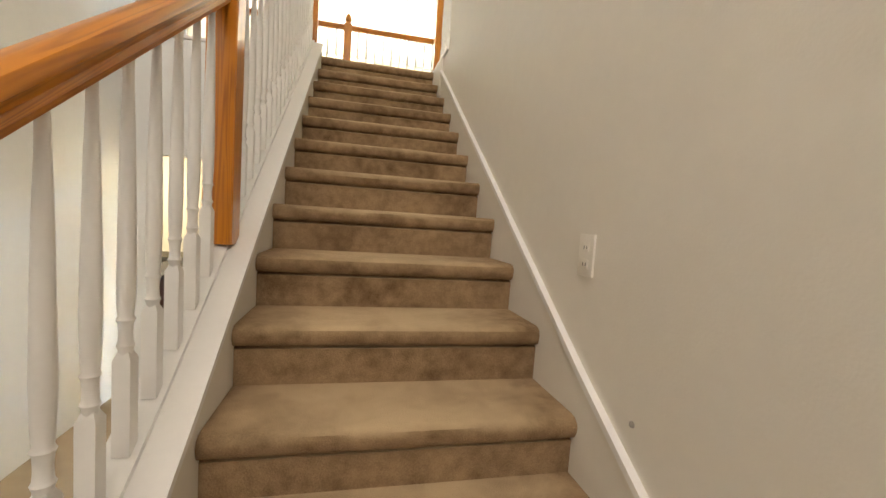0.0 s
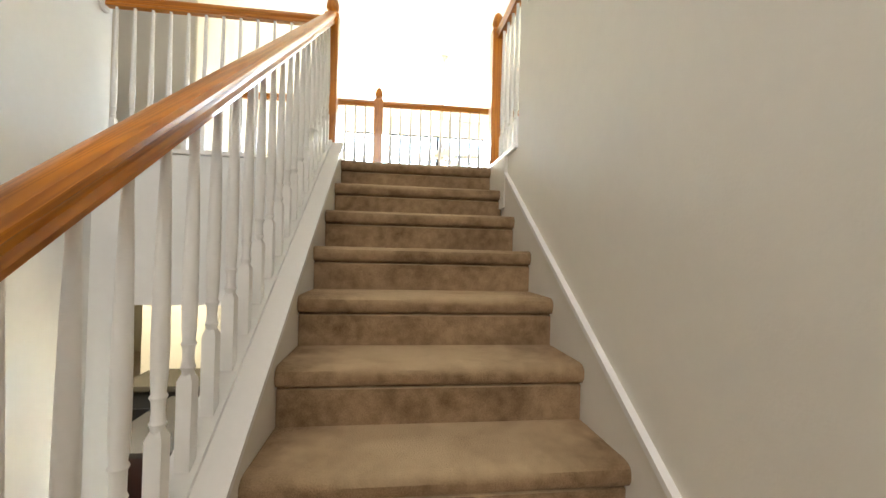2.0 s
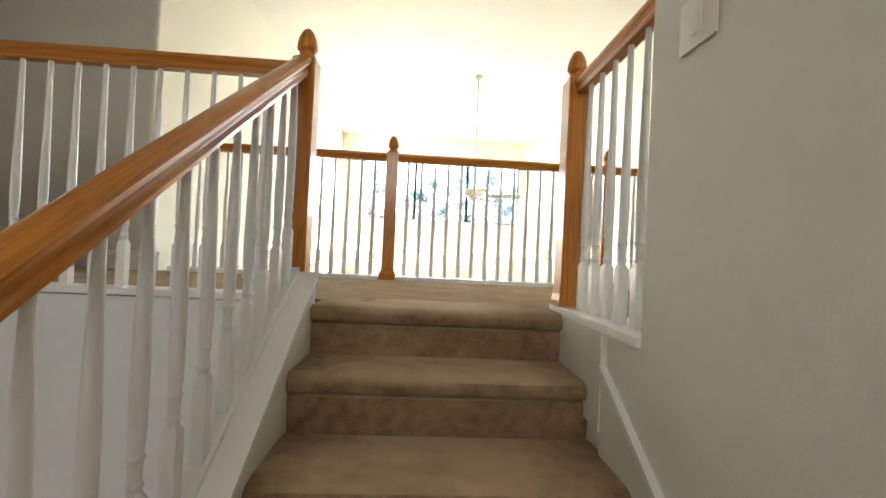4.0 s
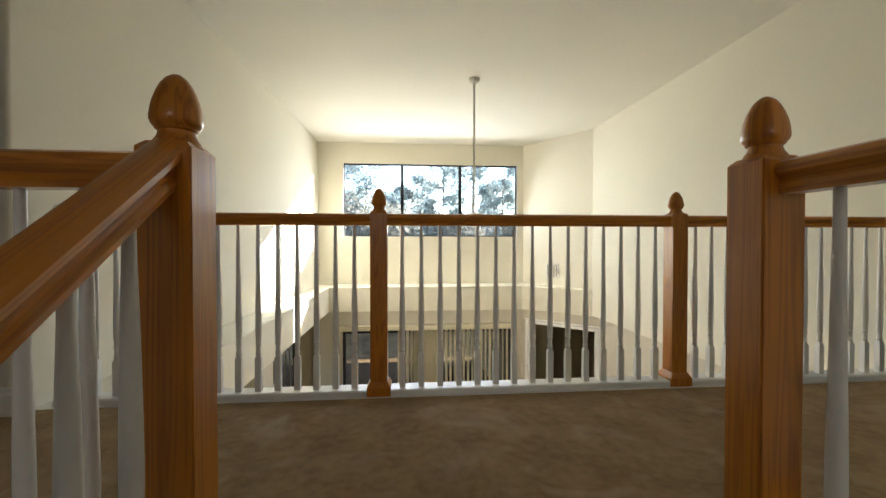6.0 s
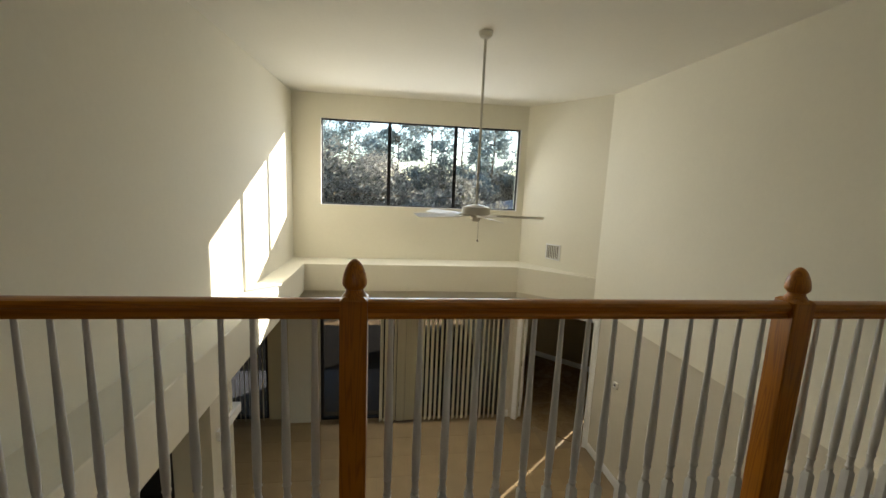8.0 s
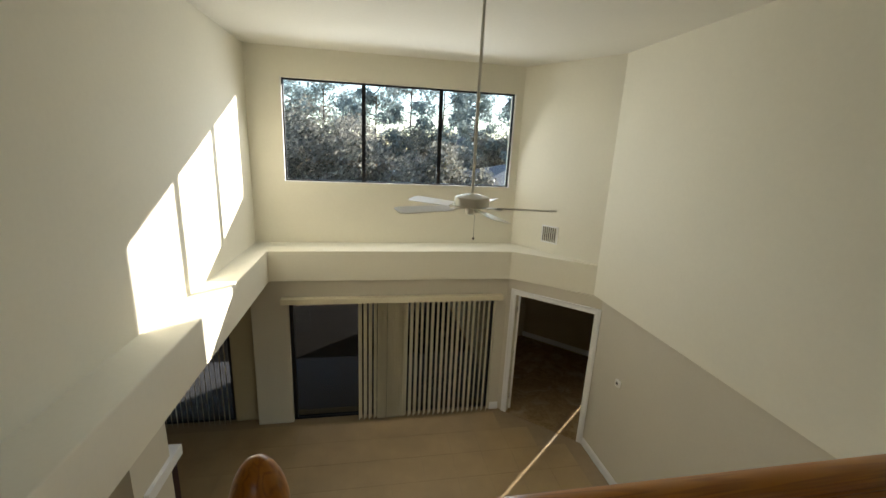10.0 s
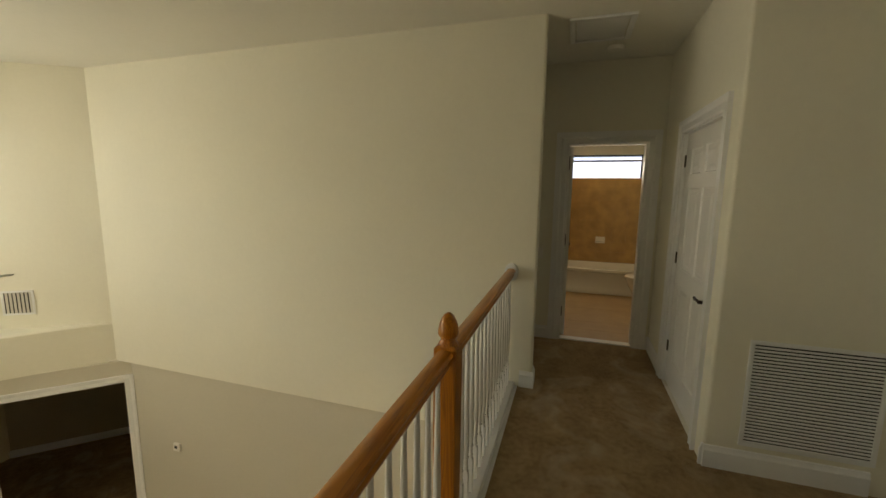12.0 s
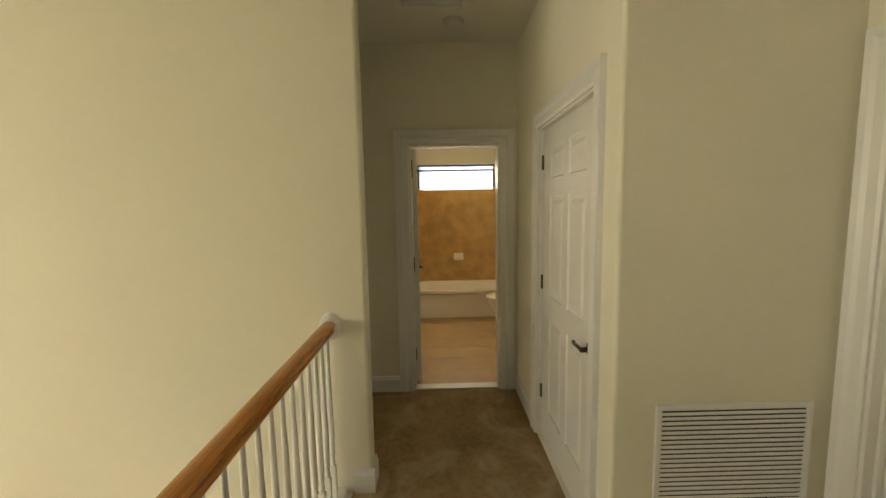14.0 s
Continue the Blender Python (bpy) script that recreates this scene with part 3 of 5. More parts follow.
# return air grille
def grille(name, label, w, h, m, slats, mat=TRIM, frame_w=0.022, vertical=False, duct_shade=DARK, slat_mat=None):
    """A louvred grille: local x across, z up, y out of the wall; corner at the origin."""
    g = thing(name, label, "air vent")
    g.matrix_world = m
    f = frame_w
    solid("frame", [(0, w, 0, 0.010, 0, f), (0, w, 0, 0.010, h - f, h), (0, f, 0, 0.010, f, h - f), (w - f, w, 0, 0.010, f, h - f)], mat, g, bevel=0.002)
    # flat near-black sheet on the wall paints the shade between the louvres
    solid("backing", (f, w - f, 0.001, 0.002, f, h - f), duct_shade, g, "near-black sheet painted as shade behind the louvres")
    bm = bmesh.new()
    span = (w if vertical else h) - 2 * f
    step = span / slats
    if vertical:
        v = [(0.0, 0.004, 0.0), (step * 0.55, 0.011, 0.0), (step * 0.55 + 0.0012, 0.0095, 0.0), (0.0012, 0.0025, 0.0)]
        a = [bm.verts.new(p) for p in v]; b = [bm.verts.new((p[0], p[1], h - 2 * f)) for p in v]
    else:
        v = [(0.0, 0.004, step * 0.32), (0.0, 0.010, 0.0), (0.0, 0.0105, 0.0045), (0.0, 0.0045, step * 0.32 + 0.004)]
        a = [bm.verts.new(p) for p in v]; b = [bm.verts.new((w - 2 * f, p[1], p[2])) for p in v]
    bm.faces.new(a); bm.faces.new(b[::-1])
    for i in range(4):
        bm.faces.new((a[i], a[(i + 1) % 4], b[(i + 1) % 4], b[i]))
    first = part("slat", bm, slat_mat or mat, g)
    first.location = (f, 0, f)
    for i in range(1, slats):
        o = new("slat", first.data)
        o.parent = g
        o.location = (f + i * step, 0, f) if vertical else (f, 0, f + i * step)
    return g

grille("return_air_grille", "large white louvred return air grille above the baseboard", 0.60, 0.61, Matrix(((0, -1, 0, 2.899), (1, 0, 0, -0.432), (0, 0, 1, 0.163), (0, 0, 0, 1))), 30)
GREYSLAT = material("grey_dusty_metal", (0.66, 0.64, 0.57), 0.5)
# supply register on the splayed wall
q0 = Vector((3.503, 6.077, 0)); q1 = Vector((2.66, 7.40, 0))
du = (q1 - q0).normalized()
nn = Vector((-du.y, du.x, 0))
nn = nn if nn.y < 0 else -nn
if du.x < 0:
    du = -du
side = du if du.cross(nn).z > 0 else -du
vent_at = q0.lerp(q1, 0.440) + nn * 0.003
du = side
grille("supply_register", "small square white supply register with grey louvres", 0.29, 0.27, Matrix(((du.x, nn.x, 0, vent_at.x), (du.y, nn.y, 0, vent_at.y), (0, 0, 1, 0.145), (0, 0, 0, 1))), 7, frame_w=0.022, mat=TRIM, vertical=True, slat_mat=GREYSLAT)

# staircase
R_, RUN = 0.185, 0.2655
def step_y(k):
    return -RUN * k if k != 1 else -0.243
def step_z(k):
    return -R_ * k if k <= 10 else -1.85 - (k - 10) * 0.17

stairs = thing("staircase", "carpeted straight staircase with worn tan carpet between white skirts", "stairs", at=(0, 0, 0))
def carpet_step(k):
    """One carpeted step: tread with a rounded nosing roll and the riser below it."""
    y0, z0 = step_y(k), step_z(k)
    zr = step_z(k + 1)
    back = y0 + RUN + 0.03
    prof = [(back, z0), (y0 + 0.035, z0 + 0.001), (y0 + 0.016, z0 - 0.003), (y0 + 0.004, z0 - 0.012), (y0, z0 - 0.026), (y0 + 0.002, z0 - 0.044), (y0 + 0.009, z0 - 0.056), (y0 + 0.016, z0 - 0.061), (y0 + 0.036, z0 - 0.063), (y0 + 0.036, z0 - 0.068), (y0 + 0.025, z0 - 0.074), (y0 + 0.027, zr - 0.002), (y0 + 0.027, zr - 0.05), (back, zr - 0.05)]
    bm = bmesh.new()
    n = 14
    rows = []
    for i in range(n + 1):
        x = 0.002 + (0.976) * i / n
        row = []
        for j, (y, z) in enumerate(prof):
            w = 0.0028 * noise.noise((x * 7 + k * 3.1, j * 0.6, k * 1.7)) if 0 < j < 9 else 0
            row.append(bm.verts.new((x, y - w, z + w * 0.7)))
        rows.append(row)
    m = len(prof)
    for a, b in zip(rows, rows[1:]):
        for j in range(m):
            bm.faces.new((a[j], a[(j + 1) % m], b[(j + 1) % m], b[j]))
    bm.faces.new(rows[0]); bm.faces.new(rows[-1][::-1])
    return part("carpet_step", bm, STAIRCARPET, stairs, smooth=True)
for k in range(0, 16):
    carpet_step(k)

# skirts and curb follow the pitch
def pitch_z(y):
    return R_ / RUN * y if y > -2.655 else -1.85 + (y + 2.655) * 0.17 / RUN
def raked(bm, x0, x1, y0, y1, up0, up1):
    """A board that follows the stairs' pitch from y0 to y1 between two heights above the nosings."""
    ys = [y0] + ([-2.655] if y0 < -2.655 < y1 else []) + [y1]
    rows = [[bm.verts.new((x, y, pitch_z(y) + u)) for x, u in ((x0, up0), (x1, up0), (x1, up1), (x0, up1))] for y in ys]
    for a, b in zip(rows, rows[1:]):
        for i in range(4):
            bm.faces.new((a[i], a[(i + 1) % 4], b[(i + 1) % 4], b[i]))
    bm.faces.new(rows[0]); bm.faces.new(rows[-1][::-1])
bm = bmesh.new(); raked(bm, 0.966, 0.981, -4.3, -0.33, -0.5, 0.110)
part("skirt", bm, STAIRWALL, stairs, "painted skirt board along the wall")
bm = bmesh.new(); raked(bm, 0.958, 0.982, -4.3, -0.33, 0.108, 0.130)
part("skirt_moulding", bm, TRIM, stairs, "thin white moulding on the skirt board", smooth=False)
bm = bmesh.new()
box(bm, 0.962, 0.9815, -0.33, 0.06, -0.3, 0.0)
part("skirt_end", bm, STAIRWALL, stairs)
bm = bmesh.new(); raked(bm, -0.128, 0.001, -4.3, 0.06, -0.62, 0.055)
part("stringer", bm, STAIRWALL, stairs, "painted closed stringer under the balusters")
structure("wall_under_stairs", [(-0.126, -0.01, -0.9, 0.06, G, -1.25), (-0.126, -0.01, -1.9, -0.9, G, -1.95)], STAIRWALL)
bm = bmesh.new(); raked(bm, -0.138, 0.010, -4.3, 0.06, 0.055, 0.078)
raked(bm, -0.120, -0.064, -4.3, 0.06, 0.078, 0.094)
part("curb_cap", bm, TRIM, stairs, "white cap moulding on the stringer")

# newels, rails, balusters
def newel(at, low, label, base=True, flare=0.062):
    """A square oak newel with an acorn finial; at: x, y, foot height; low: post height to the shoulder."""
    nw = thing("newel_post", label, "newel post", "newel posts", at=at)
    h = low
    w = 0.0445
    bm = bmesh.new()
    lay = [(w, 0.0), (w, h - 0.012), (w - 0.012, h)]
    rings = [[bm.verts.new((sx * r, sy * r, z)) for sx, sy in ((-1, -1), (1, -1), (1, 1), (-1, 1))] for r, z in lay]
    for a, b in zip(rings, rings[1:]):
        for i in range(4):
            bm.faces.new((a[i], a[(i + 1) % 4], b[(i + 1) % 4], b[i]))
    bm.faces.new(rings[0][::-1]); bm.faces.new(rings[-1])
    bmesh.ops.bevel(bm, geom=[e for e in bm.edges if abs(e.verts[0].co.z - e.verts[1].co.z) > 0.2], offset=0.003, segments=2, affect="EDGES")
    part("post", bm, OAK_V, nw)
    bm = bmesh.new()
    prof = [(0.041, h - 0.006), (0.036, h + 0.004), (0.031, h + 0.011), (0.0285, h + 0.018), (0.0285, h + 0.022), (0.033, h + 0.025), (0.034, h + 0.028), (0.038, h + 0.032), (0.0405, h + 0.039), (0.0405, h + 0.047), (0.039, h + 0.059), (0.036, h + 0.073), (0.031, h + 0.088), (0.0245, h + 0.102), (0.0165, h + 0.113), (0.008, h + 0.1195), (0.001, h + 0.122)]
    lathe(bm, prof, seg=24)
    part("finial", bm, OAK_V, nw, "turned acorn finial", smooth=True)
    if base:
        bm = bmesh.new()
        for r0, r1, z0, z1 in ((flare, flare, 0, 0.045), (flare, 0.046, 0.045, 0.072)):
            a = [bm.verts.new((sx * r0, sy * r0, z0)) for sx, sy in ((-1, -1), (1, -1), (1, 1), (-1, 1))]
            b = [bm.verts.new((sx * r1, sy * r1, z1)) for sx, sy in ((-1, -1), (1, -1), (1, 1), (-1, 1))]
            bm.faces.new(a[::-1]); bm.faces.new(b)
            for i in range(4):
                bm.faces.new((a[i], a[(i + 1) % 4], b[(i + 1) % 4], b[i]))
        part("base_moulding", bm, OAK_V, nw)
    return nw

GY = 1.54
newel((0.158, GY, 0.0), 0.97, "reddish oak newel with acorn finial in the gallery railing")
newel((1.83, GY, 0.0), 0.97, "reddish oak newel with acorn finial in the gallery railing")
newel((-0.091, 0.113, 0.0), 0.97, "reddish oak newel at the head of the stairs", flare=0.052)
newel((1.018, 0.120, 0.0), 0.97, "reddish oak newel at the head of the stairs", flare=0.052)
newel((-0.093, -2.185, pitch_z(-2.17) + 0.07), 0.945, "reddish oak newel standing on the stair stringer", base=False)

RAILP = [(-0.021, 0.0), (0.021, 0.0), (0.024, 0.010), (0.019, 0.020), (0.022, 0.030), (0.031, 0.038), (0.032, 0.048), (0.026, 0.058), (0.012, 0.064), (-0.012, 0.064), (-0.026, 0.058), (-0.032, 0.048), (-0.031, 0.038), (-0.022, 0.030), (-0.019, 0.020), (-0.024, 0.010)]
def rail(parent, p0, p1, mat, tall=1.0):
    bm = bmesh.new()
    sweep(bm, [(a, b * tall) for a, b in RAILP], p0, p1)
    return part("handrail", bm, mat, parent, "varnished oak handrail", smooth=True)

_bal = {}
def baluster(parent, x, y, z0, z1, block=0.17, rake=0.0):
    """A turned white baluster on a square block, tapering towards the rail; shares its mesh by height."""
    key = (round(z1 - z0, 3), block, rake)
    if key not in _bal:
        h = z1 - z0
        bm = bmesh.new()
        w = 0.0155
        a = [bm.verts.new((sx * w, sy * w, (sy * w * rake) if rake else 0)) for sx, sy in ((-1, -1), (1, -1), (1, 1), (-1, 1))]
        b = [bm.verts.new((sx * w, sy * w, block)) for sx, sy in ((-1, -1), (1, -1), (1, 1), (-1, 1))]
        c = [bm.verts.new((sx * 0.009, sy * 0.009, block + 0.016)) for sx, sy in ((-1, -1), (1, -1), (1, 1), (-1, 1))]
        bm.faces.new(a[::-1]); bm.faces.new(c)
        for p, q in ((a, b), (b, c)):
            for i in range(4):
                bm.faces.new((p[i], p[(i + 1) % 4], q[(i + 1) % 4], q[i]))
        t = block
        lathe(bm, [(0.011, t + 0.006), (0.0125, t + 0.020), (0.0155, t + 0.028), (0.0125, t + 0.034), (0.0115, t + 0.052), (0.0125, t + 0.070), (0.016, t + 0.078), (0.0125, t + 0.085), (0.0145, t + 0.11), (0.0158, t + 0.17), (0.0150, t + 0.26), (0.0120, t + 0.42), (0.0092, max(t + 0.5, h - 0.05)), (0.0088, h)], seg=12)
        me_ob = part("baluster", bm, TRIM, parent, smooth=True)
        _bal[key] = me_ob.data
        o = me_ob
    else:
        o = new("baluster", _bal[key])
        o.parent = parent
    o.location = (x, y, z0)
    return o

gal = thing("gallery_railing", "oak handrail on white turned balusters along the gallery edge", "railing")
for a, b in ((XL + 0.02, 0.1135), (0.2025, 1.7855), (1.8745, XR - 0.025)):
    rail(gal, (a, GY, 0.893), (b, GY, 0.893), OAK_X)
for a, b in ((XL, 0.096), (0.220, 1.768), (1.892, XR)):
    bm = bmesh.new()
    sweep(bm, [(-0.055, 0.0), (0.055, 0.0), (0.055, 0.022), (0.048, 0.030), (-0.048, 0.030), (-0.055, 0.022)], (a, GY, 0.0), (b, GY, 0.0))
    part("shoe_plate", bm, TRIM, gal, "white floor plate under the balusters")
SP = 0.0985
x = 0.158 - SP * 1.32
while x > XL + 0.04:
    baluster(gal, x, GY, 0.03, 0.894)
    x -= SP
for i in range(1, 16):
    baluster(gal, 0.158 + (1.83 - 0.158) / 16.4 * (i + 0.2), GY, 0.03, 0.894)
x = 1.83 + SP * 1.2
while x < XR - 0.04:
    baluster(gal, x, GY, 0.03, 0.894)
    x += SP
def rosette(parent, at, axis):
    bm = bmesh.new()
    m = Matrix.Translation(at) @ (pose(0, 0, 0, 0, axis[0] * 90, 0) if axis[0] else pose(0, 0, 0, -axis[1] * 90, 0, 0))
    lathe(bm, [(0.062, 0.0), (0.062, 0.010), (0.055, 0.018), (0.046, 0.018), (0.042, 0.022)], seg=24, m=m @ Matrix.Diagonal((1.15, 0.85, 1, 1)))
    return part("rosette", bm, TRIM, parent, "oval white wall rosette", smooth=True)
rosette(gal, (XR - 0.001, GY, 0.925), (-1, 0))
rosette(gal, (XL + 0.001, GY, 0.925), (1, 0))

# gallery edge fascia and sill
structure("fascia_gallery", [(XL, XR, 1.60, 1.625, -0.34, 0.0)], TRIM, "white fascia board on the gallery edge")
structure("trim_gallery", [(XL, XR, 1.46, 1.60, -0.006, -0.0005)], TRIM)

guard = thing("stairwell_guard", "level oak handrail on white balusters beside the open stairwell", "railing")
rail(guard, (-1.44, 0.120, 0.893), (-0.140, 0.120, 0.893), OAK_X)
solid("shoe_plate", (-1.46, -0.140, 0.065, 0.185, 0.0, 0.026), TRIM, guard, "white floor plate under the balusters", bevel=0.004)
for i in range(12):
    baluster(guard, -0.245 - 0.1035 * i, 0.120, 0.026, 0.894)
rosette(guard, (-1.459, 0.120, 0.925), (1, 0))
structure("half_wall_cap", [(-1.60, -1.44, -3.0, 0.21, 1.06, 1.085), (-1.592, -1.450, -2.99, 0.203, 1.045, 1.06)], TRIM, "white cap moulding on the half wall")

guard2 = thing("short_guard", "short oak handrail on white balusters at the stair head", "railing")
rail(guard2, (1.026, 0.0755, 0.893), (1.026, -0.515, 0.893), OAK_Y)
solid("shoe_plate", (0.965, 1.135, -0.515, 0.185, -0.004, 0.024), TRIM, guard2, "white sill under the balusters", bevel=0.004)
for i in range(5):
    baluster(guard2, 1.026, -0.015 - 0.098 * i, 0.024, 0.894)

sr = thing("stair_railing", "raked oak handrail on white turned balusters along the stairs", "railing")
SLOPE = R_ / RUN
BX = -0.092
rail(sr, (BX, -2.128, pitch_z(-2.128) + 0.838), (BX, 0.077, pitch_z(0.077) + 0.838), OAK_RAKE, 1.28)
rail(sr, (BX, -4.25, SLOPE * -4.25 + 0.886), (BX, -2.213, SLOPE * -2.213 + 0.856), OAK_RAKE, 1.28)
for i in range(-6, 14):
    yb = -1.42 + 0.1085 * i
    baluster(sr, BX, yb, round(pitch_z(yb) + 0.088, 4), round(pitch_z(yb) + 0.088, 4) + 0.752, block=0.192)
for i in range(0, 16):
    yb = -2.321 - 0.107 * i
    zb = pitch_z(yb) + 0.088
    baluster(sr, BX, yb, zb, round(zb + 0.770, 2) if yb > -2.6 else round(SLOPE * yb + 0.858, 3), block=0.192)
# outlet, door-stop bump, switch plate
def plate(name, label, x, y0, z0, w, h, nx=-1, kind="outlet"):
    ob = thing(name, label, "wall plate", at=(x, y0, z0))
    solid("cover", (-0.007, 0.0, 0, w, 0, h), YELLOWPLASTIC, ob, bevel=0.002)
    if kind == "outlet":
        for z in (0.024, 0.071):
            solid("socket", (-0.009, -0.006, w / 2 - 0.016, w / 2 + 0.016, z - 0.002, z + 0.024), YELLOWPLASTIC, ob, bevel=0.002)
            solid("slot", [(-0.0095, -0.0088, w / 2 - 0.008, w / 2 - 0.005, z + 0.005, z + 0.015), (-0.0095, -0.0088, w / 2 + 0.005, w / 2 + 0.008, z + 0.005, z + 0.015)], DARK, ob)
    else:
        solid("rocker", (-0.011, -0.006, w / 2 - 0.016, w / 2 + 0.016, h / 2 - 0.033, h / 2 + 0.033), YELLOWPLASTIC, ob, bevel=0.002)
    return ob
plate("outlet", "white duplex outlet plate on the stair wall", 0.979, -2.646, -1.452, 0.072, 0.118)
plate("light_switch", "double white switch plate near the stair head", 0.979, -0.75, 0.69, 0.115, 0.118, kind="switch")
bm = bmesh.new()
lathe(bm, [(0.008, 0), (0.007, 0.004), (0.003, 0.007)], seg=10, m=Matrix.Translation((0.979, -2.85, -1.764)) @ pose(0, 0, 0, 0, -90, 0))
tagged(part("wall_bumper", bm, material("grey_rubber", (0.3, 0.28, 0.25), 0.6), smooth=True), "small grey round bumper on the stair wall", "wall fitting")

# thermostat on the lower east wall
th = thing("thermostat", "small white thermostat on the beige lower wall", "thermostat", at=(3.565, 5.302, -1.42))
solid("body", (-0.03, 0, -0.045, 0.045, -0.045, 0.045), YELLOWPLASTIC, th, bevel=0.006)
solid("dial", (-0.034, -0.029, -0.018, 0.018, -0.01, 0.02), DARK, th, "dark dial")

# attic hatch and smoke detector
hatch = thing("attic_hatch", "white framed attic hatch panel in the hall ceiling", "hatch", at=(0, 0, 0))
solid("frame", [(3.63, 4.12, 0.76, 0.80, C - 0.018, C - 0.001), (3.63, 4.12, 1.17, 1.21, C - 0.018, C - 0.001), (3.63, 3.67, 0.80, 1.17, C - 0.018, C - 0.001), (4.08, 4.12, 0.80, 1.17, C - 0.018, C - 0.001)], TRIM, hatch, bevel=0.003)
solid("panel", (3.678, 4.072, 0.808, 1.162, C - 0.012, C - 0.001), TRIM, hatch, bevel=0.002)
sd = thing("smoke_detector", "round white smoke detector on the hall ceiling", "smoke detector", at=(4.33, 0.84, C))
bm = bmesh.new(); lathe(bm, [(0.070, -0.001), (0.070, -0.012), (0.062, -0.030), (0.030, -0.036)], seg=28)
part("body", bm, YELLOWPLASTIC, sd, smooth=True)
bm = bmesh.new(); lathe(bm, [(0.050, -0.0335), (0.050, -0.0345), (0.020, -0.040)], seg=24)
part("vent_ring", bm, CEIL, sd, smooth=True)

# ceiling fan
FX, FY, FZ = 1.11, 4.17, 1.14
fan = thing("ceiling_fan", "cream ceiling fan with five blades hanging on a long rod", "ceiling fan", at=(FX, FY, 0))
bm = bmesh.new(); lathe(bm, [(0.066, C - 0.001), (0.066, C - 0.015), (0.055, C - 0.045), (0.030, C - 0.06), (0.015, C - 0.064)], seg=24)
part("canopy", bm, FANWHITE, fan, smooth=True)
bm = bmesh.new(); tube(bm, (0, 0, FZ + 0.02), (0, 0, C - 0.05), 0.0125, 12)
part("downrod", bm, FANWHITE, fan, smooth=True)
bm = bmesh.new(); lathe(bm, [(0.02, FZ + 0.03), (0.10, FZ + 0.012), (0.135, FZ - 0.0), (0.140, FZ - 0.015), (0.140, FZ - 0.065), (0.125, FZ - 0.078), (0.05, FZ - 0.085)], seg=32)
part("motor_housing", bm, FANWHITE, fan, smooth=True)
bm = bmesh.new(); lathe(bm, [(0.05, FZ - 0.083), (0.052, FZ - 0.11), (0.045, FZ - 0.135), (0.02, FZ - 0.145)], seg=24)
part("switch_housing", bm, FANWHITE, fan, smooth=True)
bm = bmesh.new(); tube(bm, (0.03, 0, FZ - 0.14), (0.03, 0, FZ - 0.33), 0.0015, 6); lathe(bm, [(0.002, FZ - 0.35), (0.009, FZ - 0.345), (0.009, FZ - 0.335), (0.002, FZ - 0.325)], cx=0.03, seg=10)
part("pull_chain", bm, BRONZE, fan, "dark pull chain with a small knob")
for i in range(5):
    ang = 58 + 72 * i
    m = pose(0, 0, FZ - 0.085, 0, 0, ang)
    bm = bmesh.new()
    box(bm, 0.09, 0.20, -0.02, 0.02, -0.006, 0.002)
    box(bm, 0.19, 0.25, -0.045, 0.045, -0.006, 0.0)
    soften(bm, 0.0015)
    bmesh.ops.transform(bm, matrix=m, verts=bm.verts)
    part("blade_iron", bm, FANWHITE, fan)
    bm = bmesh.new()
    prof = [(0.20, 0.055), (0.62, 0.070), (0.655, 0.062), (0.665, 0.045)]
    top = [bm.verts.new((x, y, 0.0075)) for x, y in prof] + [bm.verts.new((x, -y, 0.0075)) for x, y in prof[::-1]]
    bot = [bm.verts.new((v.co.x, v.co.y, 0.001)) for v in top]
    bm.faces.new(top); bm.faces.new(bot[::-1])
    for j in range(len(top)):
        bm.faces.new((top[j], bot[j], bot[(j + 1) % len(top)], top[(j + 1) % len(top)]))
    bmesh.ops.transform(bm, matrix=m @ pose(0, 0, 0, -12, 0, 0), verts=bm.verts)
    part("blade", bm, FANWHITE, fan)

# clerestory window
win = tagged(new("window_1"), "wide clerestory window with three panes in black metal frames", kind="structure")
wx0, wx1, wz0, wz1 = -0.937, 2.54, 0.927, 2.37
wy = YF + 0.05
def bars(rows, name, parent, mat, label=""):
    return solid(name, rows, mat, parent, label, bevel=0.002)
mull = [0.212, 1.372]
fr = 0.024
bars([(wx0, wx1, wy, wy + 0.06, wz0, wz0 + fr), (wx0, wx1, wy, wy + 0.06, wz1 - fr, wz1), (wx0, wx0 + fr, wy, wy + 0.06, wz0 + fr, wz1 - fr), (wx1 - fr, wx1, wy, wy + 0.06, wz0 + fr, wz1 - fr)] + [(m - 0.029, m + 0.029, wy, wy + 0.06, wz0 + fr, wz1 - fr) for m in mull], "window_frame", win, BLACKMETAL)
edges = [wx0 + fr] + [v for m in mull for v in (m - 0.029, m + 0.029)] + [wx1 - fr]
for a, b in zip(edges[::2], edges[1::2]):
    p = solid("pane", (a, b, wy + 0.025, wy + 0.031, wz0 + fr, wz1 - fr), GLASS, win)
    p.visible_shadow = False
structure("window_reveal", [(wx0, wx1, YF - 0.006, wy - 0.002, wz0 - 0.006, wz0 + 0.006), (wx0 - 0.006, wx0 + 0.006, YF - 0.004, wy - 0.002, wz0 + 0.006, wz1), (wx1 - 0.006, wx1 + 0.006, YF - 0.004, wy - 0.002, wz0 + 0.006, wz1)], TRIM, "white sill of the clerestory window")

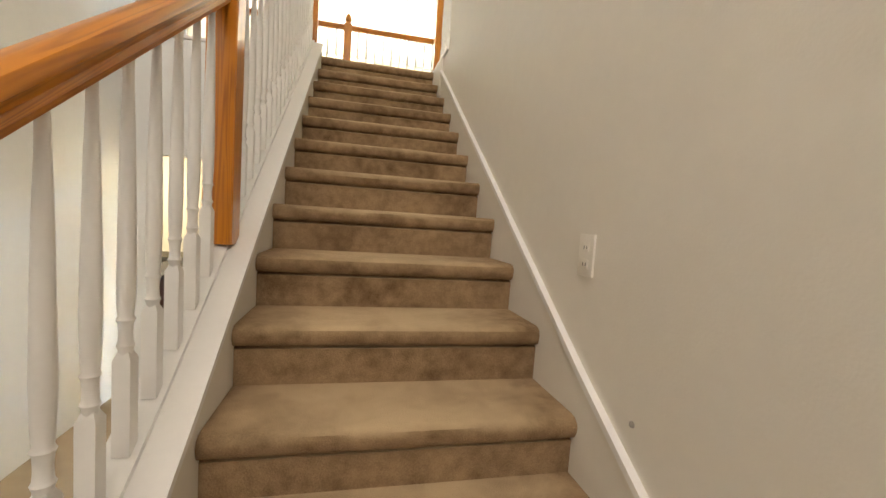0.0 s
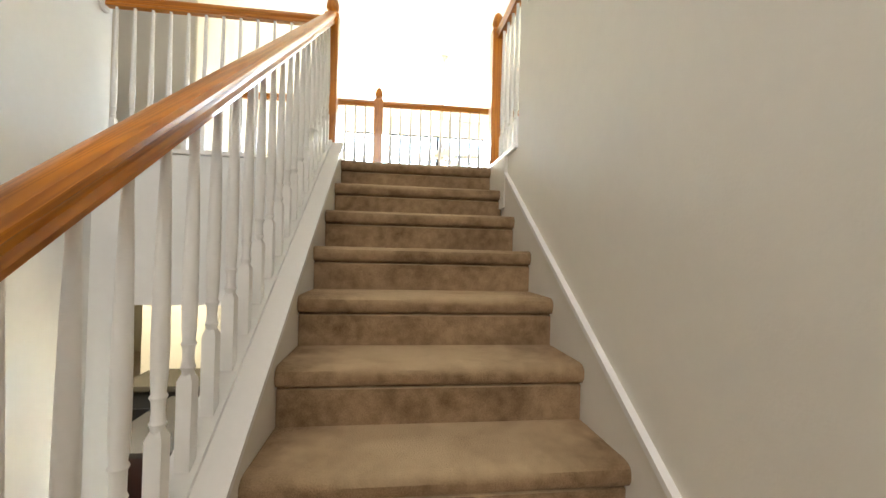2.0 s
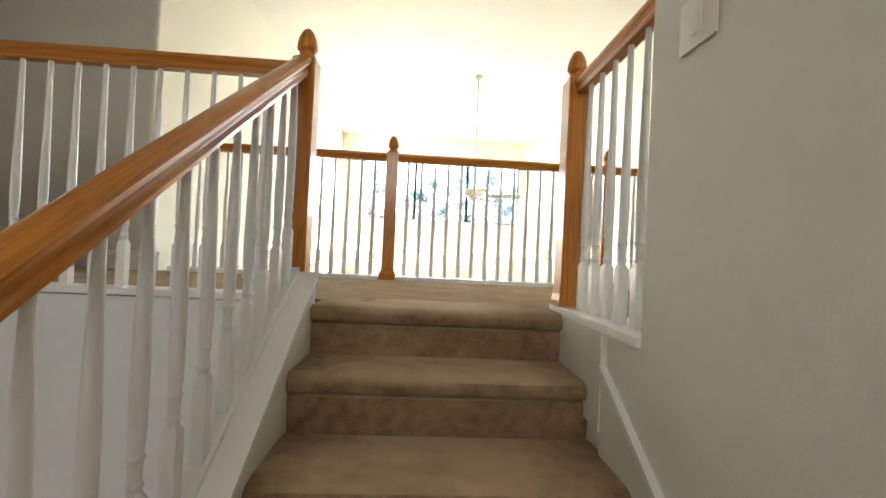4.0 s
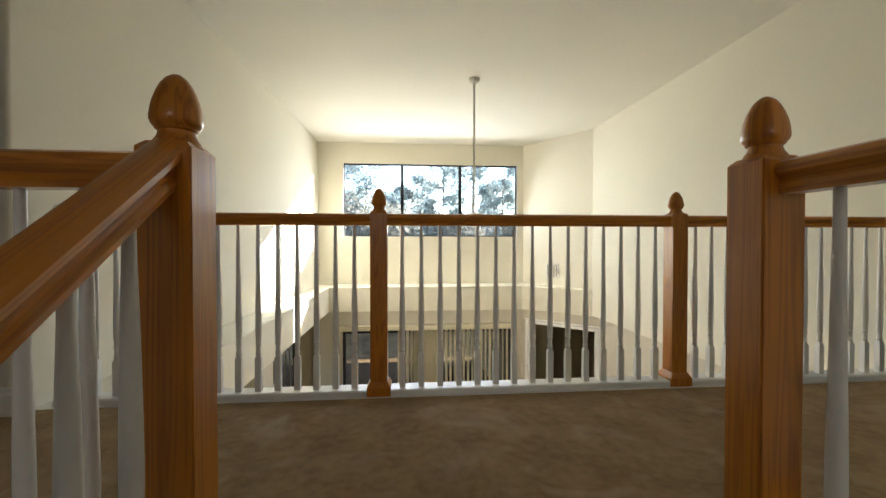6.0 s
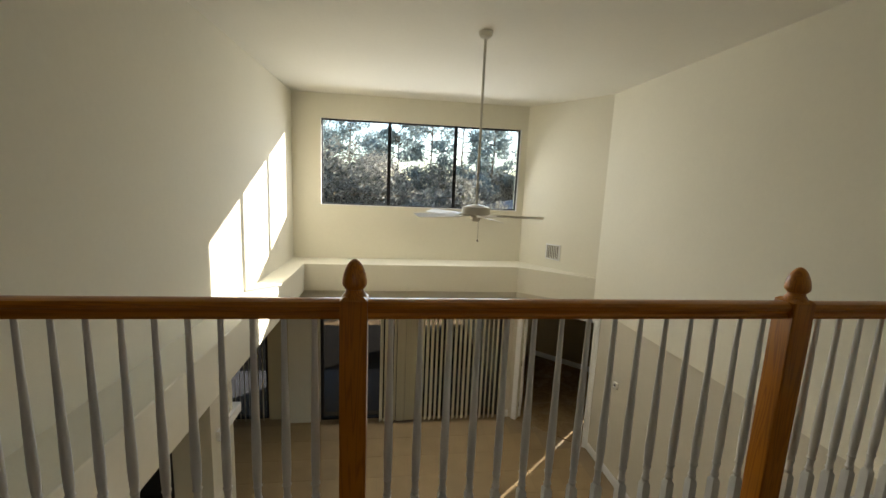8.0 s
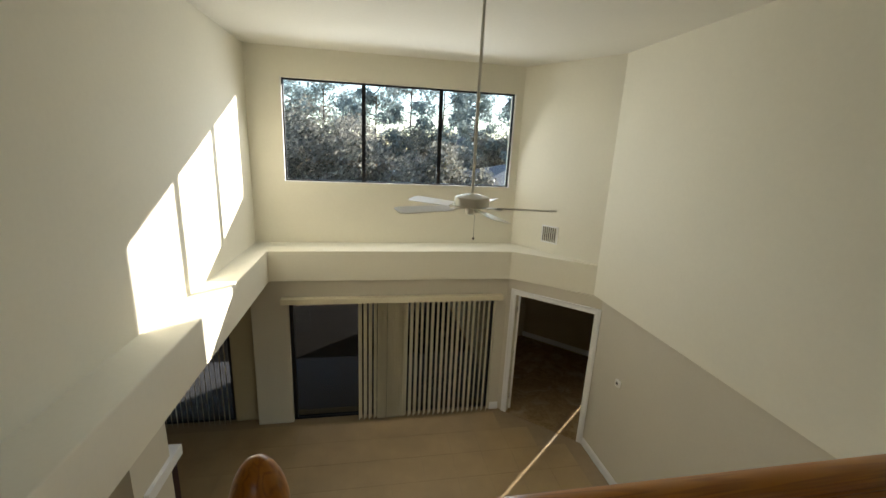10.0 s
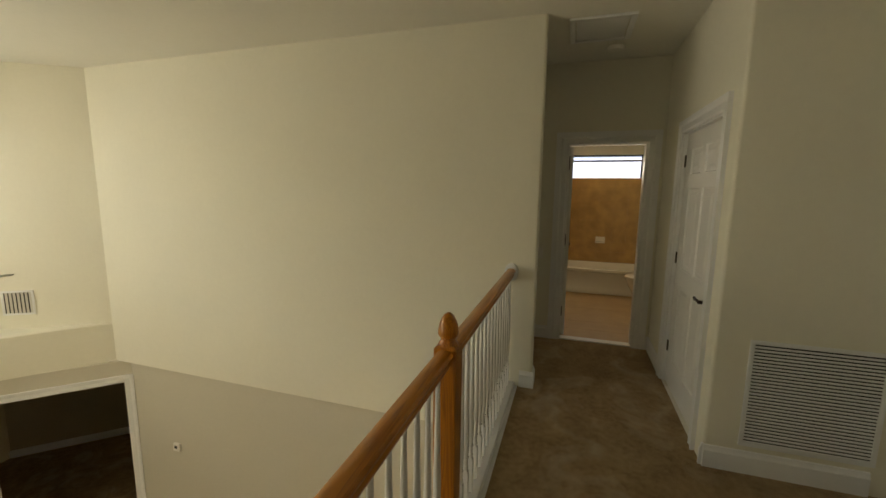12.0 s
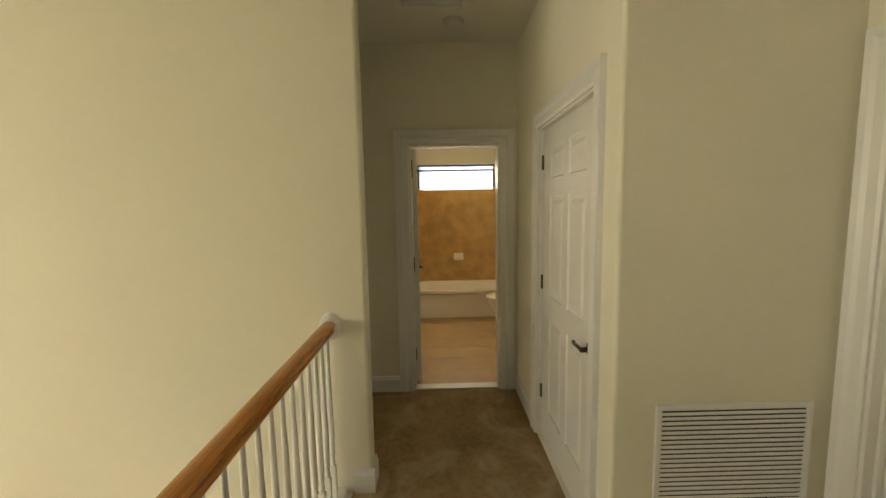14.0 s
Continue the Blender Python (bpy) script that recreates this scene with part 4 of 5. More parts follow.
# sliding door with vertical blinds
sl = tagged(new("door_sliding"), "black framed sliding glass door behind vertical blinds", kind="structure")
yk = 7.0
f = 0.05
third = (SX1 - SX0) / 3
bars([(SX0, SX1, yk, yk + 0.07, SZ - f, SZ), (SX0, SX1, yk, yk + 0.07, G, G + 0.03), (SX0, SX0 + f, yk, yk + 0.07, G + 0.03, SZ - f), (SX1 - f, SX1, yk, yk + 0.07, G + 0.03, SZ - f), (SX0 + third - 0.03, SX0 + third + 0.03, yk, yk + 0.07, G + 0.03, SZ - f), (SX0 + 2 * third - 0.03, SX0 + 2 * third + 0.03, yk, yk + 0.07, G + 0.03, SZ - f)], "door_frame", sl, BLACKMETAL)
for i in range(3):
    a = SX0 + i * third + (f if i == 0 else 0.03)
    b = SX0 + (i + 1) * third - (f if i == 2 else 0.03)
    p = solid("pane", (a, b, yk + 0.03, yk + 0.036, G + 0.03, SZ - f), SMOKED, sl)
    p.visible_shadow = False

def blinds(name, label, x0, x1, y, ztop, zbot, spacing, angle, gather=(), mat=BLIND):
    b = thing(name, label, "vertical blinds", at=(x0, y, 0))
    solid("valance", (-0.03, x1 - x0 + 0.03, -0.055, 0.045, ztop - 0.01, ztop + 0.075), BLIND, b, "cream headrail valance", bevel=0.004)
    bm = bmesh.new()
    w, h = 0.089, ztop - zbot
    pts = [(-w / 2, 0.0), (-w / 4, 0.004), (0, 0.0055), (w / 4, 0.004), (w / 2, 0.0)]
    fr_ = [bm.verts.new((px, py, zbot)) for px, py in pts] + [bm.verts.new((px, py + 0.001, zbot)) for px, py in pts[::-1]]
    tp = [bm.verts.new((v.co.x, v.co.y, ztop - 0.005)) for v in fr_]
    bm.faces.new(fr_[::-1]); bm.faces.new(tp)
    for j in range(len(fr_)):
        bm.faces.new((fr_[j], fr_[(j + 1) % len(fr_)], tp[(j + 1) % len(fr_)], tp[j]))
    first = part("vane", bm, mat, b)
    n = 0
    xs = []
    x = 0.0
    for a, c, s in gather:
        x = a
        while x < c:
            xs.append((x, s))
            x += s
    rng = random.Random(5)
    for x, s in xs:
        o = first if n == 0 else new("vane", first.data)
        o.parent = b
        o.location = (x - x0, 0, 0)
        o.rotation_euler = (0, 0, radians(angle + rng.uniform(-5, 5)))
        n += 1
    return b
blinds("vertical_blinds", "cream vertical blinds half drawn over the sliding door", SX0 - 0.05, SX1 + 0.04, 6.86, -0.80, G + 0.03, 0.08, 53, gather=((0.16, 0.43, 0.078), (0.45, 0.57, 0.02), (0.60, 0.84, 0.045), (0.87, 2.35, 0.083)))

# splayed doorway: casing, open doors, dark bedroom
na = Vector((u.y, -u.x)) if u.x * 0 + (-u.x) < 0 else Vector((-u.y, u.x))
casing("casing_bedroom", along(D0), along(D1), DZ, (na.x, na.y), z0=G)
# first wall runs beyond the room, unseen, to block sun from the slider
structure("wall_bedroom", [(2.56, 2.68, 6.95, 12.2, G, LZ0), (2.56, 4.0, 9.6, 9.72, G, LZ0), (3.66, 6.6, 3.2, 3.32, G, LZ0), (6.5, 6.6, 3.32, 7.1, G, LZ0)], TAN_AND_SHADE, "tan bedroom walls, one lengthened outdoors unseen to block sun")
bm = bmesh.new()
ep, eq = Vector((3.98, 9.62)), Vector((6.6, 7.0))
eu = (eq - ep).normalized()
SS = 2.222
def on_splay(s_):
    return (ep.x + eu.x * s_, ep.y + eu.y * s_)
slab_between(bm, ep, on_splay(SS - 0.017), 0.09, G, LZ0)
slab_between(bm, on_splay(SS + 0.017), eq, 0.09, G, LZ0)
slab_between(bm, on_splay(SS - 0.017), on_splay(SS + 0.017), 0.09, -0.82, LZ0)
part("wall_bedroom_splay", bm, TAN_AND_SHADE, None, "tan splayed bedroom wall with a slit of daylight", kind="structure")
baseboard(tuple(ep), on_splay(SS - 0.03), z=G)
bm = bmesh.new()
prism(bm, [(2.56, 7.50), (2.62, 7.45), (3.70, 6.10), (3.70, 3.2), (6.6, 3.2), (6.6, 9.72), (2.56, 9.72)], LZ0 + 0.002, LZ0 + 0.1)
part("ceiling_bedroom", bm, CEIL, kind="structure")
bm = bmesh.new()
a0, a1 = along(D0 - 0.1), along(D1 + 0.06)
prism(bm, [a0, a1, (3.70, 3.3), (6.5, 3.3), (6.5, 9.6), (2.70, 9.6), (2.70, 6.95)], G - 0.006, G + 0.008)
tagged(part("carpet_bedroom", bm, CARPET), "tan carpet of the ground floor bedroom", kind="structure")
def swing_door(name, label, hinge_at, angle, w, h, z0, flip=False):
    d_ = thing(name, label, "door", at=(hinge_at[0], hinge_at[1], z0))
    d_.rotation_euler = (0, 0, radians(angle))
    six_panel(d_, w, h)
    for z in (0.25, 1.05, 1.85):
        hinge(d_, (0.0, 0.006, z))
    return d_
ip = Vector(along(D0)) - na * 0.10
iq = Vector(along(D1)) - na * 0.10
ang45 = math.degrees(math.atan2(u.y, u.x))
swing_door("bedroom_door", "open white six-panel door of the bedroom", (ip.x, ip.y), ang45 + 111, 0.58, 2.10, G + 0.02)
leaf = swing_door("bedroom_door", "open white six-panel door of the bedroom", (iq.x, iq.y), ang45 + 180 - 100, 0.58, 2.10, G + 0.02)
for z in (0.25, 0.85, 1.45, 1.95):
    hinge(leaf, (-0.016, -0.036, z))

# bathroom
BXW = 7.58
structure("tile_bed", (BXW - 0.004, BXW - 0.0005, -0.59, 1.34, 0.3, 1.765), GROUT, "tan mortar bed behind the bathroom tiles")
structure("wall_bath", [(4.81, BXW, 1.36, 1.48, -0.3, C), (4.81, BXW, -0.72, -0.6, -0.3, C), (BXW, BXW + 0.14, -0.72, 0.09, -0.3, C), (BXW, BXW + 0.14, 1.25, 1.48, -0.3, C), (BXW, BXW + 0.14, 0.09, 1.25, -0.3, 1.74), (BXW, BXW + 0.14, 0.09, 1.25, 2.14, C)], CREAM, "cream bathroom walls")
structure("floor_bath", (4.81, BXW, -0.6, 1.36, -0.3, -0.002), GROUT)
structure("floor_bath_sill", (4.69, 4.81, -0.6, 1.36, -0.3, -0.008), GROUT)
structure("threshold_bath", (4.70, 4.79, 0.477, 1.188, -0.006, 0.010), TRIM, "pale threshold of the bathroom")
casing("casing_bath", (4.69, 1.188), (4.69, 0.477), 2.005, (-1, 0), w=0.115)
structure("jamb_bath", [(4.69, 4.82, 1.176, 1.189, 0, 2.01), (4.69, 4.82, 0.476, 0.489, 0, 2.01), (4.69, 4.82, 0.489, 1.176, 1.997, 2.01)], TRIM)
dd = swing_door("bathroom_door", "white six-panel bathroom door standing open against the wall", (4.825, 1.170), 4, 0.68, 1.98, 0.012)
lever(dd, pose(0.62, -0.035, 0.92, 0, 0, 180))
for z in (0.27, 1.02, 1.80):
    solid("hinge", (-0.030, 0.006, -0.001, 0.0045, z - 0.045, z + 0.045), BRONZE, dd, "dark bronze hinge", bevel=0.001)
bw = tagged(new("window_2"), "frosted bathroom window in a black metal frame", kind="structure")
bars([(BXW + 0.03, BXW + 0.07, 0.09, 1.25, 1.74, 1.762), (BXW + 0.03, BXW + 0.07, 0.09, 1.25, 2.118, 2.14), (BXW + 0.03, BXW + 0.07, 0.09, 0.115, 1.762, 2.118), (BXW + 0.03, BXW + 0.07, 1.225, 1.25, 1.762, 2.118)], "window_frame", bw, BLACKMETAL)
FROST = glass("frosted_glass", (0.30, 0.32, 0.40), 0.4)
fn = FROST.node_tree
add_ = fn.nodes.new("ShaderNodeAddShader")
tl_ = fn.nodes.new("ShaderNodeBsdfTranslucent")
tl_.inputs[0].default_value = (0.12, 0.13, 0.19, 1)
fn.links.new(fn.nodes["Mix Shader"].outputs[0], add_.inputs[0])
fn.links.new(tl_.outputs[0], add_.inputs[1])
fn.links.new(add_.outputs[0], fn.nodes["Material Output"].inputs[0])
p = solid("pane", (BXW + 0.048, BXW + 0.054, 0.115, 1.225, 1.762, 2.118), FROST, bw)
p.visible_shadow = False
plate2 = thing("hall_switch", "white switch plate beside the bathroom doorway", "wall plate", at=(4.689, 1.385, 0.85))
solid("cover", (-0.007, 0, 0, 0.072, 0, 0.118), YELLOWPLASTIC, plate2, bevel=0.002)
solid("rocker", (-0.011, -0.006, 0.02, 0.052, 0.026, 0.092), YELLOWPLASTIC, plate2, bevel=0.002)
rod = thing("shower_rod", "straight dark shower rod across the tub", "shower rod")
bm = bmesh.new(); tube(bm, (6.90, -0.6, 1.995), (6.90, 1.36, 1.995), 0.0125, 12)
part("rod", bm, BRONZE, rod, smooth=True)
# tub
def bathtub():
    t = thing("bathtub", "cream enamelled alcove bathtub with a stepped apron", "bathtub", at=(6.84, -0.16, 0))
    L, W, H = 1.515, 0.735, 0.385
    bm = bmesh.new()
    def loop(x0, x1, y0, y1, z, r, n=5):
        out = []
        for cx, cy, a0 in ((x1 - r, y1 - r, 0), (x0 + r, y1 - r, 90), (x0 + r, y0 + r, 180), (x1 - r, y0 + r, 270)):
            for i in range(n):
                a = radians(a0 + 90 * i / (n - 1))
                out.append(bm.verts.new((cx + r * math.cos(a), cy + r * math.sin(a), z)))
        return out
    ls = [loop(0.02, W, 0, L, 0.0, 0.004), loop(0.02, W, 0, L, 0.06, 0.004), loop(0.03, W, 0, L, 0.075, 0.004), loop(0.03, W, 0, L, H - 0.06, 0.004), loop(0.0, W, 0, L, H - 0.045, 0.006), loop(0.0, W, 0, L, H - 0.008, 0.008), loop(0.008, W, 0.004, L - 0.004, H, 0.01),
          loop(0.07, W - 0.05, 0.08, L - 0.08, H, 0.14), loop(0.085, W - 0.065, 0.095, L - 0.1, H - 0.03, 0.14), loop(0.13, W - 0.12, 0.2, L - 0.18, 0.09, 0.12), loop(0.2, W - 0.2, 0.3, L - 0.28, 0.07, 0.08)]
    for a, b in zip(ls, ls[1:]):
        n = len(a)
        for i in range(n):
            bm.faces.new((a[i], a[(i + 1) % n], b[(i + 1) % n], b[i]))
    bm.faces.new(ls[0][::-1]); bm.faces.new(ls[-1])
    part("body", bm, PORCELAIN, t, smooth=True)
bathtub()
soap = thing("soap_dish", "white ceramic soap dish set in the tiles", "soap dish", at=(BXW - 0.018, 0.652, 0.70))
solid("plate", (-0.02, 0.005, -0.075, 0.075, 0, 0.11), PORCELAIN, soap, bevel=0.008)
solid("tray", (-0.07, -0.018, -0.06, 0.06, 0.012, 0.03), PORCELAIN, soap, bevel=0.006)
def toilet():
    t = thing("toilet", "white porcelain toilet beside the bathtub", "toilet", at=(6.34, 0.12, 0))
    bm = bmesh.new()
    def oval(cy, rx, ry, z, n=28):
        return [bm.verts.new((rx * math.cos(2 * math.pi * i / n), cy + ry * math.sin(2 * math.pi * i / n), z)) for i in range(n)]
    ls = [oval(-0.05, 0.11, 0.20, 0.0), oval(-0.05, 0.10, 0.18, 0.12), oval(0.0, 0.13, 0.20, 0.25), oval(0.02, 0.18, 0.235, 0.36), oval(0.02, 0.185, 0.24, 0.385), oval(0.02, 0.14, 0.19, 0.385), oval(0.02, 0.07, 0.1, 0.25)]
    for a, b in zip(ls, ls[1:]):
        for i in range(len(a)):
            bm.faces.new((a[i], a[(i + 1) % len(a)], b[(i + 1) % len(a)], b[i]))
    bm.faces.new(ls[0][::-1]); bm.faces.new(ls[-1])
    part("bowl", bm, PORCELAIN, t, smooth=True)
    bm = bmesh.new()
    ls = [oval(0.02, 0.19, 0.245, 0.387), oval(0.02, 0.195, 0.25, 0.395), oval(0.02, 0.19, 0.245, 0.415), oval(0.02, 0.12, 0.17, 0.42)]
    for a, b in zip(ls, ls[1:]):
        for i in range(len(a)):
            bm.faces.new((a[i], a[(i + 1) % len(a)], b[(i + 1) % len(a)], b[i]))
    bm.faces.new(ls[0][::-1]); bm.faces.new(ls[-1])
    part("lid", bm, PORCELAIN, t, smooth=True)
    solid("tank", (-0.21, 0.21, -0.42, -0.22, 0.37, 0.72), PORCELAIN, t, bevel=0.02)
    solid("tank_lid", (-0.22, 0.22, -0.43, -0.21, 0.722, 0.755), PORCELAIN, t, bevel=0.008)
toilet()

# ground floor kitchen seen through the stair balusters
ctr = thing("kitchen_island", "dark kitchen island with a polished dark stone worktop", "kitchen counter", at=(-1.66, 0.35, G))
solid("cabinet", (0.03, 0.60, 0.03, 1.07, 0.0, 0.88), REDBOX, ctr, bevel=0.003)
solid("worktop", (0.0, 0.63, 0.0, 1.10, 0.882, 0.92), BLACKSTONE, ctr, bevel=0.004)
isl = thing("kitchen_island", "dark mahogany island with a glossy black stone worktop", "kitchen counter", at=(-2.85, 4.25, G))
solid("cabinet", (0.04, 1.01, 0.04, 1.06, 0.0, 0.88), REDBOX, isl, bevel=0.003)
solid("worktop", (0.0, 1.05, 0.0, 1.10, 0.882, 0.92), BLACKSTONE, isl, bevel=0.006)
solid("kick_board", (0.05, 1.0, 0.030, 0.039, 0.0, 0.10), DARK, isl)
rng_ = thing("kitchen_range", "black kitchen range with a grey-green top against the cream wall", "cooker", at=(-2.32, 1.75, G))
solid("body", (0.0, 0.85, 0.0, 0.60, 0.0, 0.86), DARK, rng_, bevel=0.005)
solid("oven_door", (0.05, 0.80, -0.025, -0.001, 0.15, 0.70), BLACKMETAL, rng_, "black oven door", bevel=0.005)
solid("top", (-0.01, 0.86, -0.02, 0.605, 0.862, 0.92), GRAYTOP, rng_, bevel=0.005)
def dining_chair(x, y, turn):
    c = thing("dining_chair", "white painted wooden dining chair on the tan tiles", "chair", "chairs in the dining corner", at=(x, y, G))
    c.rotation_euler = (0, 0, radians(turn))
    solid("seat", (-0.21, 0.21, -0.21, 0.21, 0.43, 0.46), TRIM, c, bevel=0.008)
    for sx, sy in ((-1, -1), (1, -1), (-1, 1), (1, 1)):
        solid("leg", (sx * 0.19 - 0.018, sx * 0.19 + 0.018, sy * 0.19 - 0.018, sy * 0.19 + 0.018, 0.0, 0.43 if sy < 0 else 0.43), TRIM, c, bevel=0.004)
    solid("backrest", [(-0.21, 0.21, 0.175, 0.205, 0.80, 0.90), (-0.21, -0.175, 0.175, 0.205, 0.46, 0.80), (0.175, 0.21, 0.175, 0.205, 0.46, 0.80), (-0.02, 0.02, 0.18, 0.20, 0.46, 0.80)], TRIM, c, bevel=0.004)
    return c
dining_chair(-4.6, 5.2, 30)

# sliding door of the west room with drawn vanes
def slider(name, x0, x1, y, label, panes):
    s_ = tagged(new(name), label, kind="structure")
    bars([(x0, x1, y, y + 0.07, SZ - f, SZ), (x0, x1, y, y + 0.07, G, G + 0.03), (x0, x0 + f, y, y + 0.07, G + 0.03, SZ - f), (x1 - f, x1, y, y + 0.07, G + 0.03, SZ - f)] + [(x0 + (x1 - x0) * k / panes - 0.03, x0 + (x1 - x0) * k / panes + 0.03, y, y + 0.07, G + 0.03, SZ - f) for k in range(1, panes)], "door_frame", s_, BLACKMETAL)
    for k in range(panes):
        q = solid("pane", (x0 + (x1 - x0) * k / panes + (f if k == 0 else 0.03), x0 + (x1 - x0) * (k + 1) / panes - (f if k == panes - 1 else 0.03), y + 0.03, y + 0.036, G + 0.03, SZ - f), SMOKED, s_)
        q.visible_shadow = k == 0
slider("door_sliding_west", -4.2, -1.78, 7.10, "black framed sliding glass door of the west room", 2)
blinds("vertical_blinds", "cream vertical blinds turned open over a side room sliding door", -4.2, -1.80, 7.0, -0.80, G + 0.03, 0.08, 114, gather=((-4.18, -1.84, 0.075),))

# outside
GRASS = material("leaf_littered_lawn", (0.34, 0.22, 0.11), 0.9, vary=0.6, scale=2.5, fine=0.6, spec=0.1)
structure("ground", [(-400, 400, 11.0, 600, G - 0.35, G - 0.15), (-400, -7.0, -300, 11.0, G - 0.35, G - 0.15), (6.6, 400, -300, 11.0, G - 0.35, G - 0.15), (-7.0, 6.6, -300, -7.2, G - 0.35, G - 0.15), (-7.0, 6.6, 7.1, 11.0, G - 0.35, G - 0.075)], GRASS, "lawn strewn with dry leaves")
BARK = material("pine_bark", (0.12, 0.085, 0.06), 0.95, vary=0.3, scale=5)
def foliage(name, a, b):
    m = bpy.data.materials.new(name)
    m.use_nodes = True
    nt = m.node_tree
    bs = nt.nodes["Principled BSDF"]
    g = nt.nodes.new("ShaderNodeNewGeometry")
    r = nt.nodes.new("ShaderNodeValToRGB")
    r.color_ramp.elements[0].color = (*a, 1)
    r.color_ramp.elements[1].color = (*b, 1)
    nt.links.new(g.outputs["Random Per Island"], r.inputs[0])
    nt.links.new(r.outputs[0], bs.inputs["Base Color"])
    bs.inputs["Roughness"].default_value = 0.55
    tl = nt.nodes.new("ShaderNodeBsdfTranslucent")
    mixs = nt.nodes.new("ShaderNodeMixShader")
    mixs.inputs[0].default_value = 0.5
    nt.links.new(r.outputs[0], tl.inputs[0])
    nt.links.new(bs.outputs[0], mixs.inputs[1])
    nt.links.new(tl.outputs[0], mixs.inputs[2])
    nt.links.new(mixs.outputs[0], nt.nodes["Material Output"].inputs[0])
    return m
# pine and oak colours are lightened to paint in haze and leaf highlights
PINE = foliage("pine_needles", (0.13, 0.17, 0.17), (0.34, 0.40, 0.40))
OAKLEAF = foliage("hazed_oak_leaves", (0.07, 0.07, 0.055), (0.38, 0.355, 0.30))
PALM = foliage("yellow_green_fronds", (0.25, 0.26, 0.04), (0.45, 0.42, 0.08))

def leaf_cloud(bm, centre, radius, count, size, rng):
    for _ in range(count):
        v = Vector((rng.gauss(0, 1), rng.gauss(0, 1), rng.gauss(0, 1))).normalized() * radius * rng.uniform(0.45, 1.0)
        p = Vector(centre) + Vector((v.x, v.y, v.z * 0.7))
        n = Vector((rng.gauss(0, 1), rng.gauss(0, 1), rng.gauss(0, 1))).normalized()
        t = n.orthogonal().normalized()
        s = n.cross(t)
        k = size * rng.uniform(0.6, 1.4)
        bm.faces.new([bm.verts.new(p + t * k), bm.verts.new(p + s * k * 0.5), bm.verts.new(p - t * k), bm.verts.new(p - s * k * 0.5)])

def tapered(bm, p0, p1, r0, r1, seg=7):
    p0, p1 = Vector(p0), Vector(p1)
    q = (p1 - p0).to_track_quat("Z", "Y").to_matrix().to_4x4()
    lathe(bm, [(r0, 0), (r1, (p1 - p0).length)], seg=seg, m=Matrix.Translation(p0) @ q)

GZ = G - 0.15
def pine(x, y, h, seed, spread=2.4):
    rng = random.Random(seed)
    t = thing("pine_tree", "tall slender pine with an open tufted crown", "tree", "pines behind the garden", at=(x, y, GZ))
    bm = bmesh.new()
    tapered(bm, (0, 0, 0), (0.2, 0.1, h * 0.95), 0.13, 0.03)
    clumps = []
    for i in range(17):
        z = h * (0.42 + 0.56 * i / 16)
        a = rng.uniform(0, 2 * math.pi)
        r = spread * rng.uniform(0.45, 1.0) * (1.15 - 0.65 * (i / 16))
        e = (0.15 + r * math.cos(a), 0.1 + r * math.sin(a), z + rng.uniform(0.1, 0.7))
        tapered(bm, (0.12, 0.05, z - 0.1), e, 0.045, 0.015, 5)
        clumps.append(e)
    part("trunk", bm, BARK, t)
    bm = bmesh.new()
    for e in clumps:
        leaf_cloud(bm, (e[0], e[1], e[2]), rng.uniform(0.55, 1.1), 300, 0.10, rng)
    part("crown", bm, PINE, t)
    return t
def broadleaf(x, y, h, seed, mat=OAKLEAF, label="dense grey-green garden oak shrub", name="oak_tree"):
    rng = random.Random(seed)
    t = thing(name, label, "tree", "broadleaf trees behind the garden", at=(x, y, GZ))
    bm = bmesh.new()
    tapered(bm, (0, 0, 0), (0, 0, h * 0.5), 0.16, 0.09)
    clumps = []
    for i in range(34):
        a = rng.uniform(0, 2 * math.pi)
        r = h * 0.40 * math.sqrt(rng.random())
        z = h * rng.uniform(0.18, 0.92) * (1 - 0.25 * (r / (h * 0.4)) ** 2)
        e = (r * math.cos(a), r * math.sin(a), z)
        if i < 9:
            tapered(bm, (0, 0, h * 0.35), e, 0.06, 0.02, 5)
        clumps.append(e)
    part("trunk", bm, BARK, t)
    bm = bmesh.new()
    for e in clumps:
        leaf_cloud(bm, e, h * rng.uniform(0.13, 0.2), 420, 0.085, rng)
    part("crown", bm, mat, t)
    return t
rt = random.Random(11)
for i, (x, y, h) in enumerate([(-8.5, 30, 10.5), (-5.5, 27, 9.6), (-3.0, 31, 11.0), (0.5, 29, 8.9), (3.2, 33, 11.8), (5.0, 29, 10.2), (8.0, 32, 10.6), (10.5, 29, 9.6), (13.0, 33, 10.6), (16, 31, 9.6), (-12, 32, 10.4), (20, 34, 11), (24, 36, 11), (-1.2, 39, 9.6), (-7, 38, 11.4), (9.6, 38, 10.6)]):
    pine(x, y, h * 0.9, 100 + i)
for i, (x, y, h) in enumerate([(-7.5, 20, 6.4), (-4.6, 19, 6.6), (-1.9, 19.5, 6.3), (0.9, 19, 5.2), (3.6, 20, 5.0), (5.5, 30, 6.0), (9.8, 31, 6.2), (14.0, 30, 6.0), (-0.5, 26, 6.0), (3.0, 27, 5.8), (-4.5, 26, 6.6), (16, 27, 4.8), (-10.8, 21, 6.4), (20, 29, 5)]):
    broadleaf(x, y, h, 200 + i)
broadleaf(3.3, 21.0, 4.2, 300, PALM, "small yellow-green shrub in the garden", "garden_shrub")
broadleaf(-4.2, 16.3, 3.6, 301, PALM, "small yellow-green shrub in the garden", "garden_shrub")
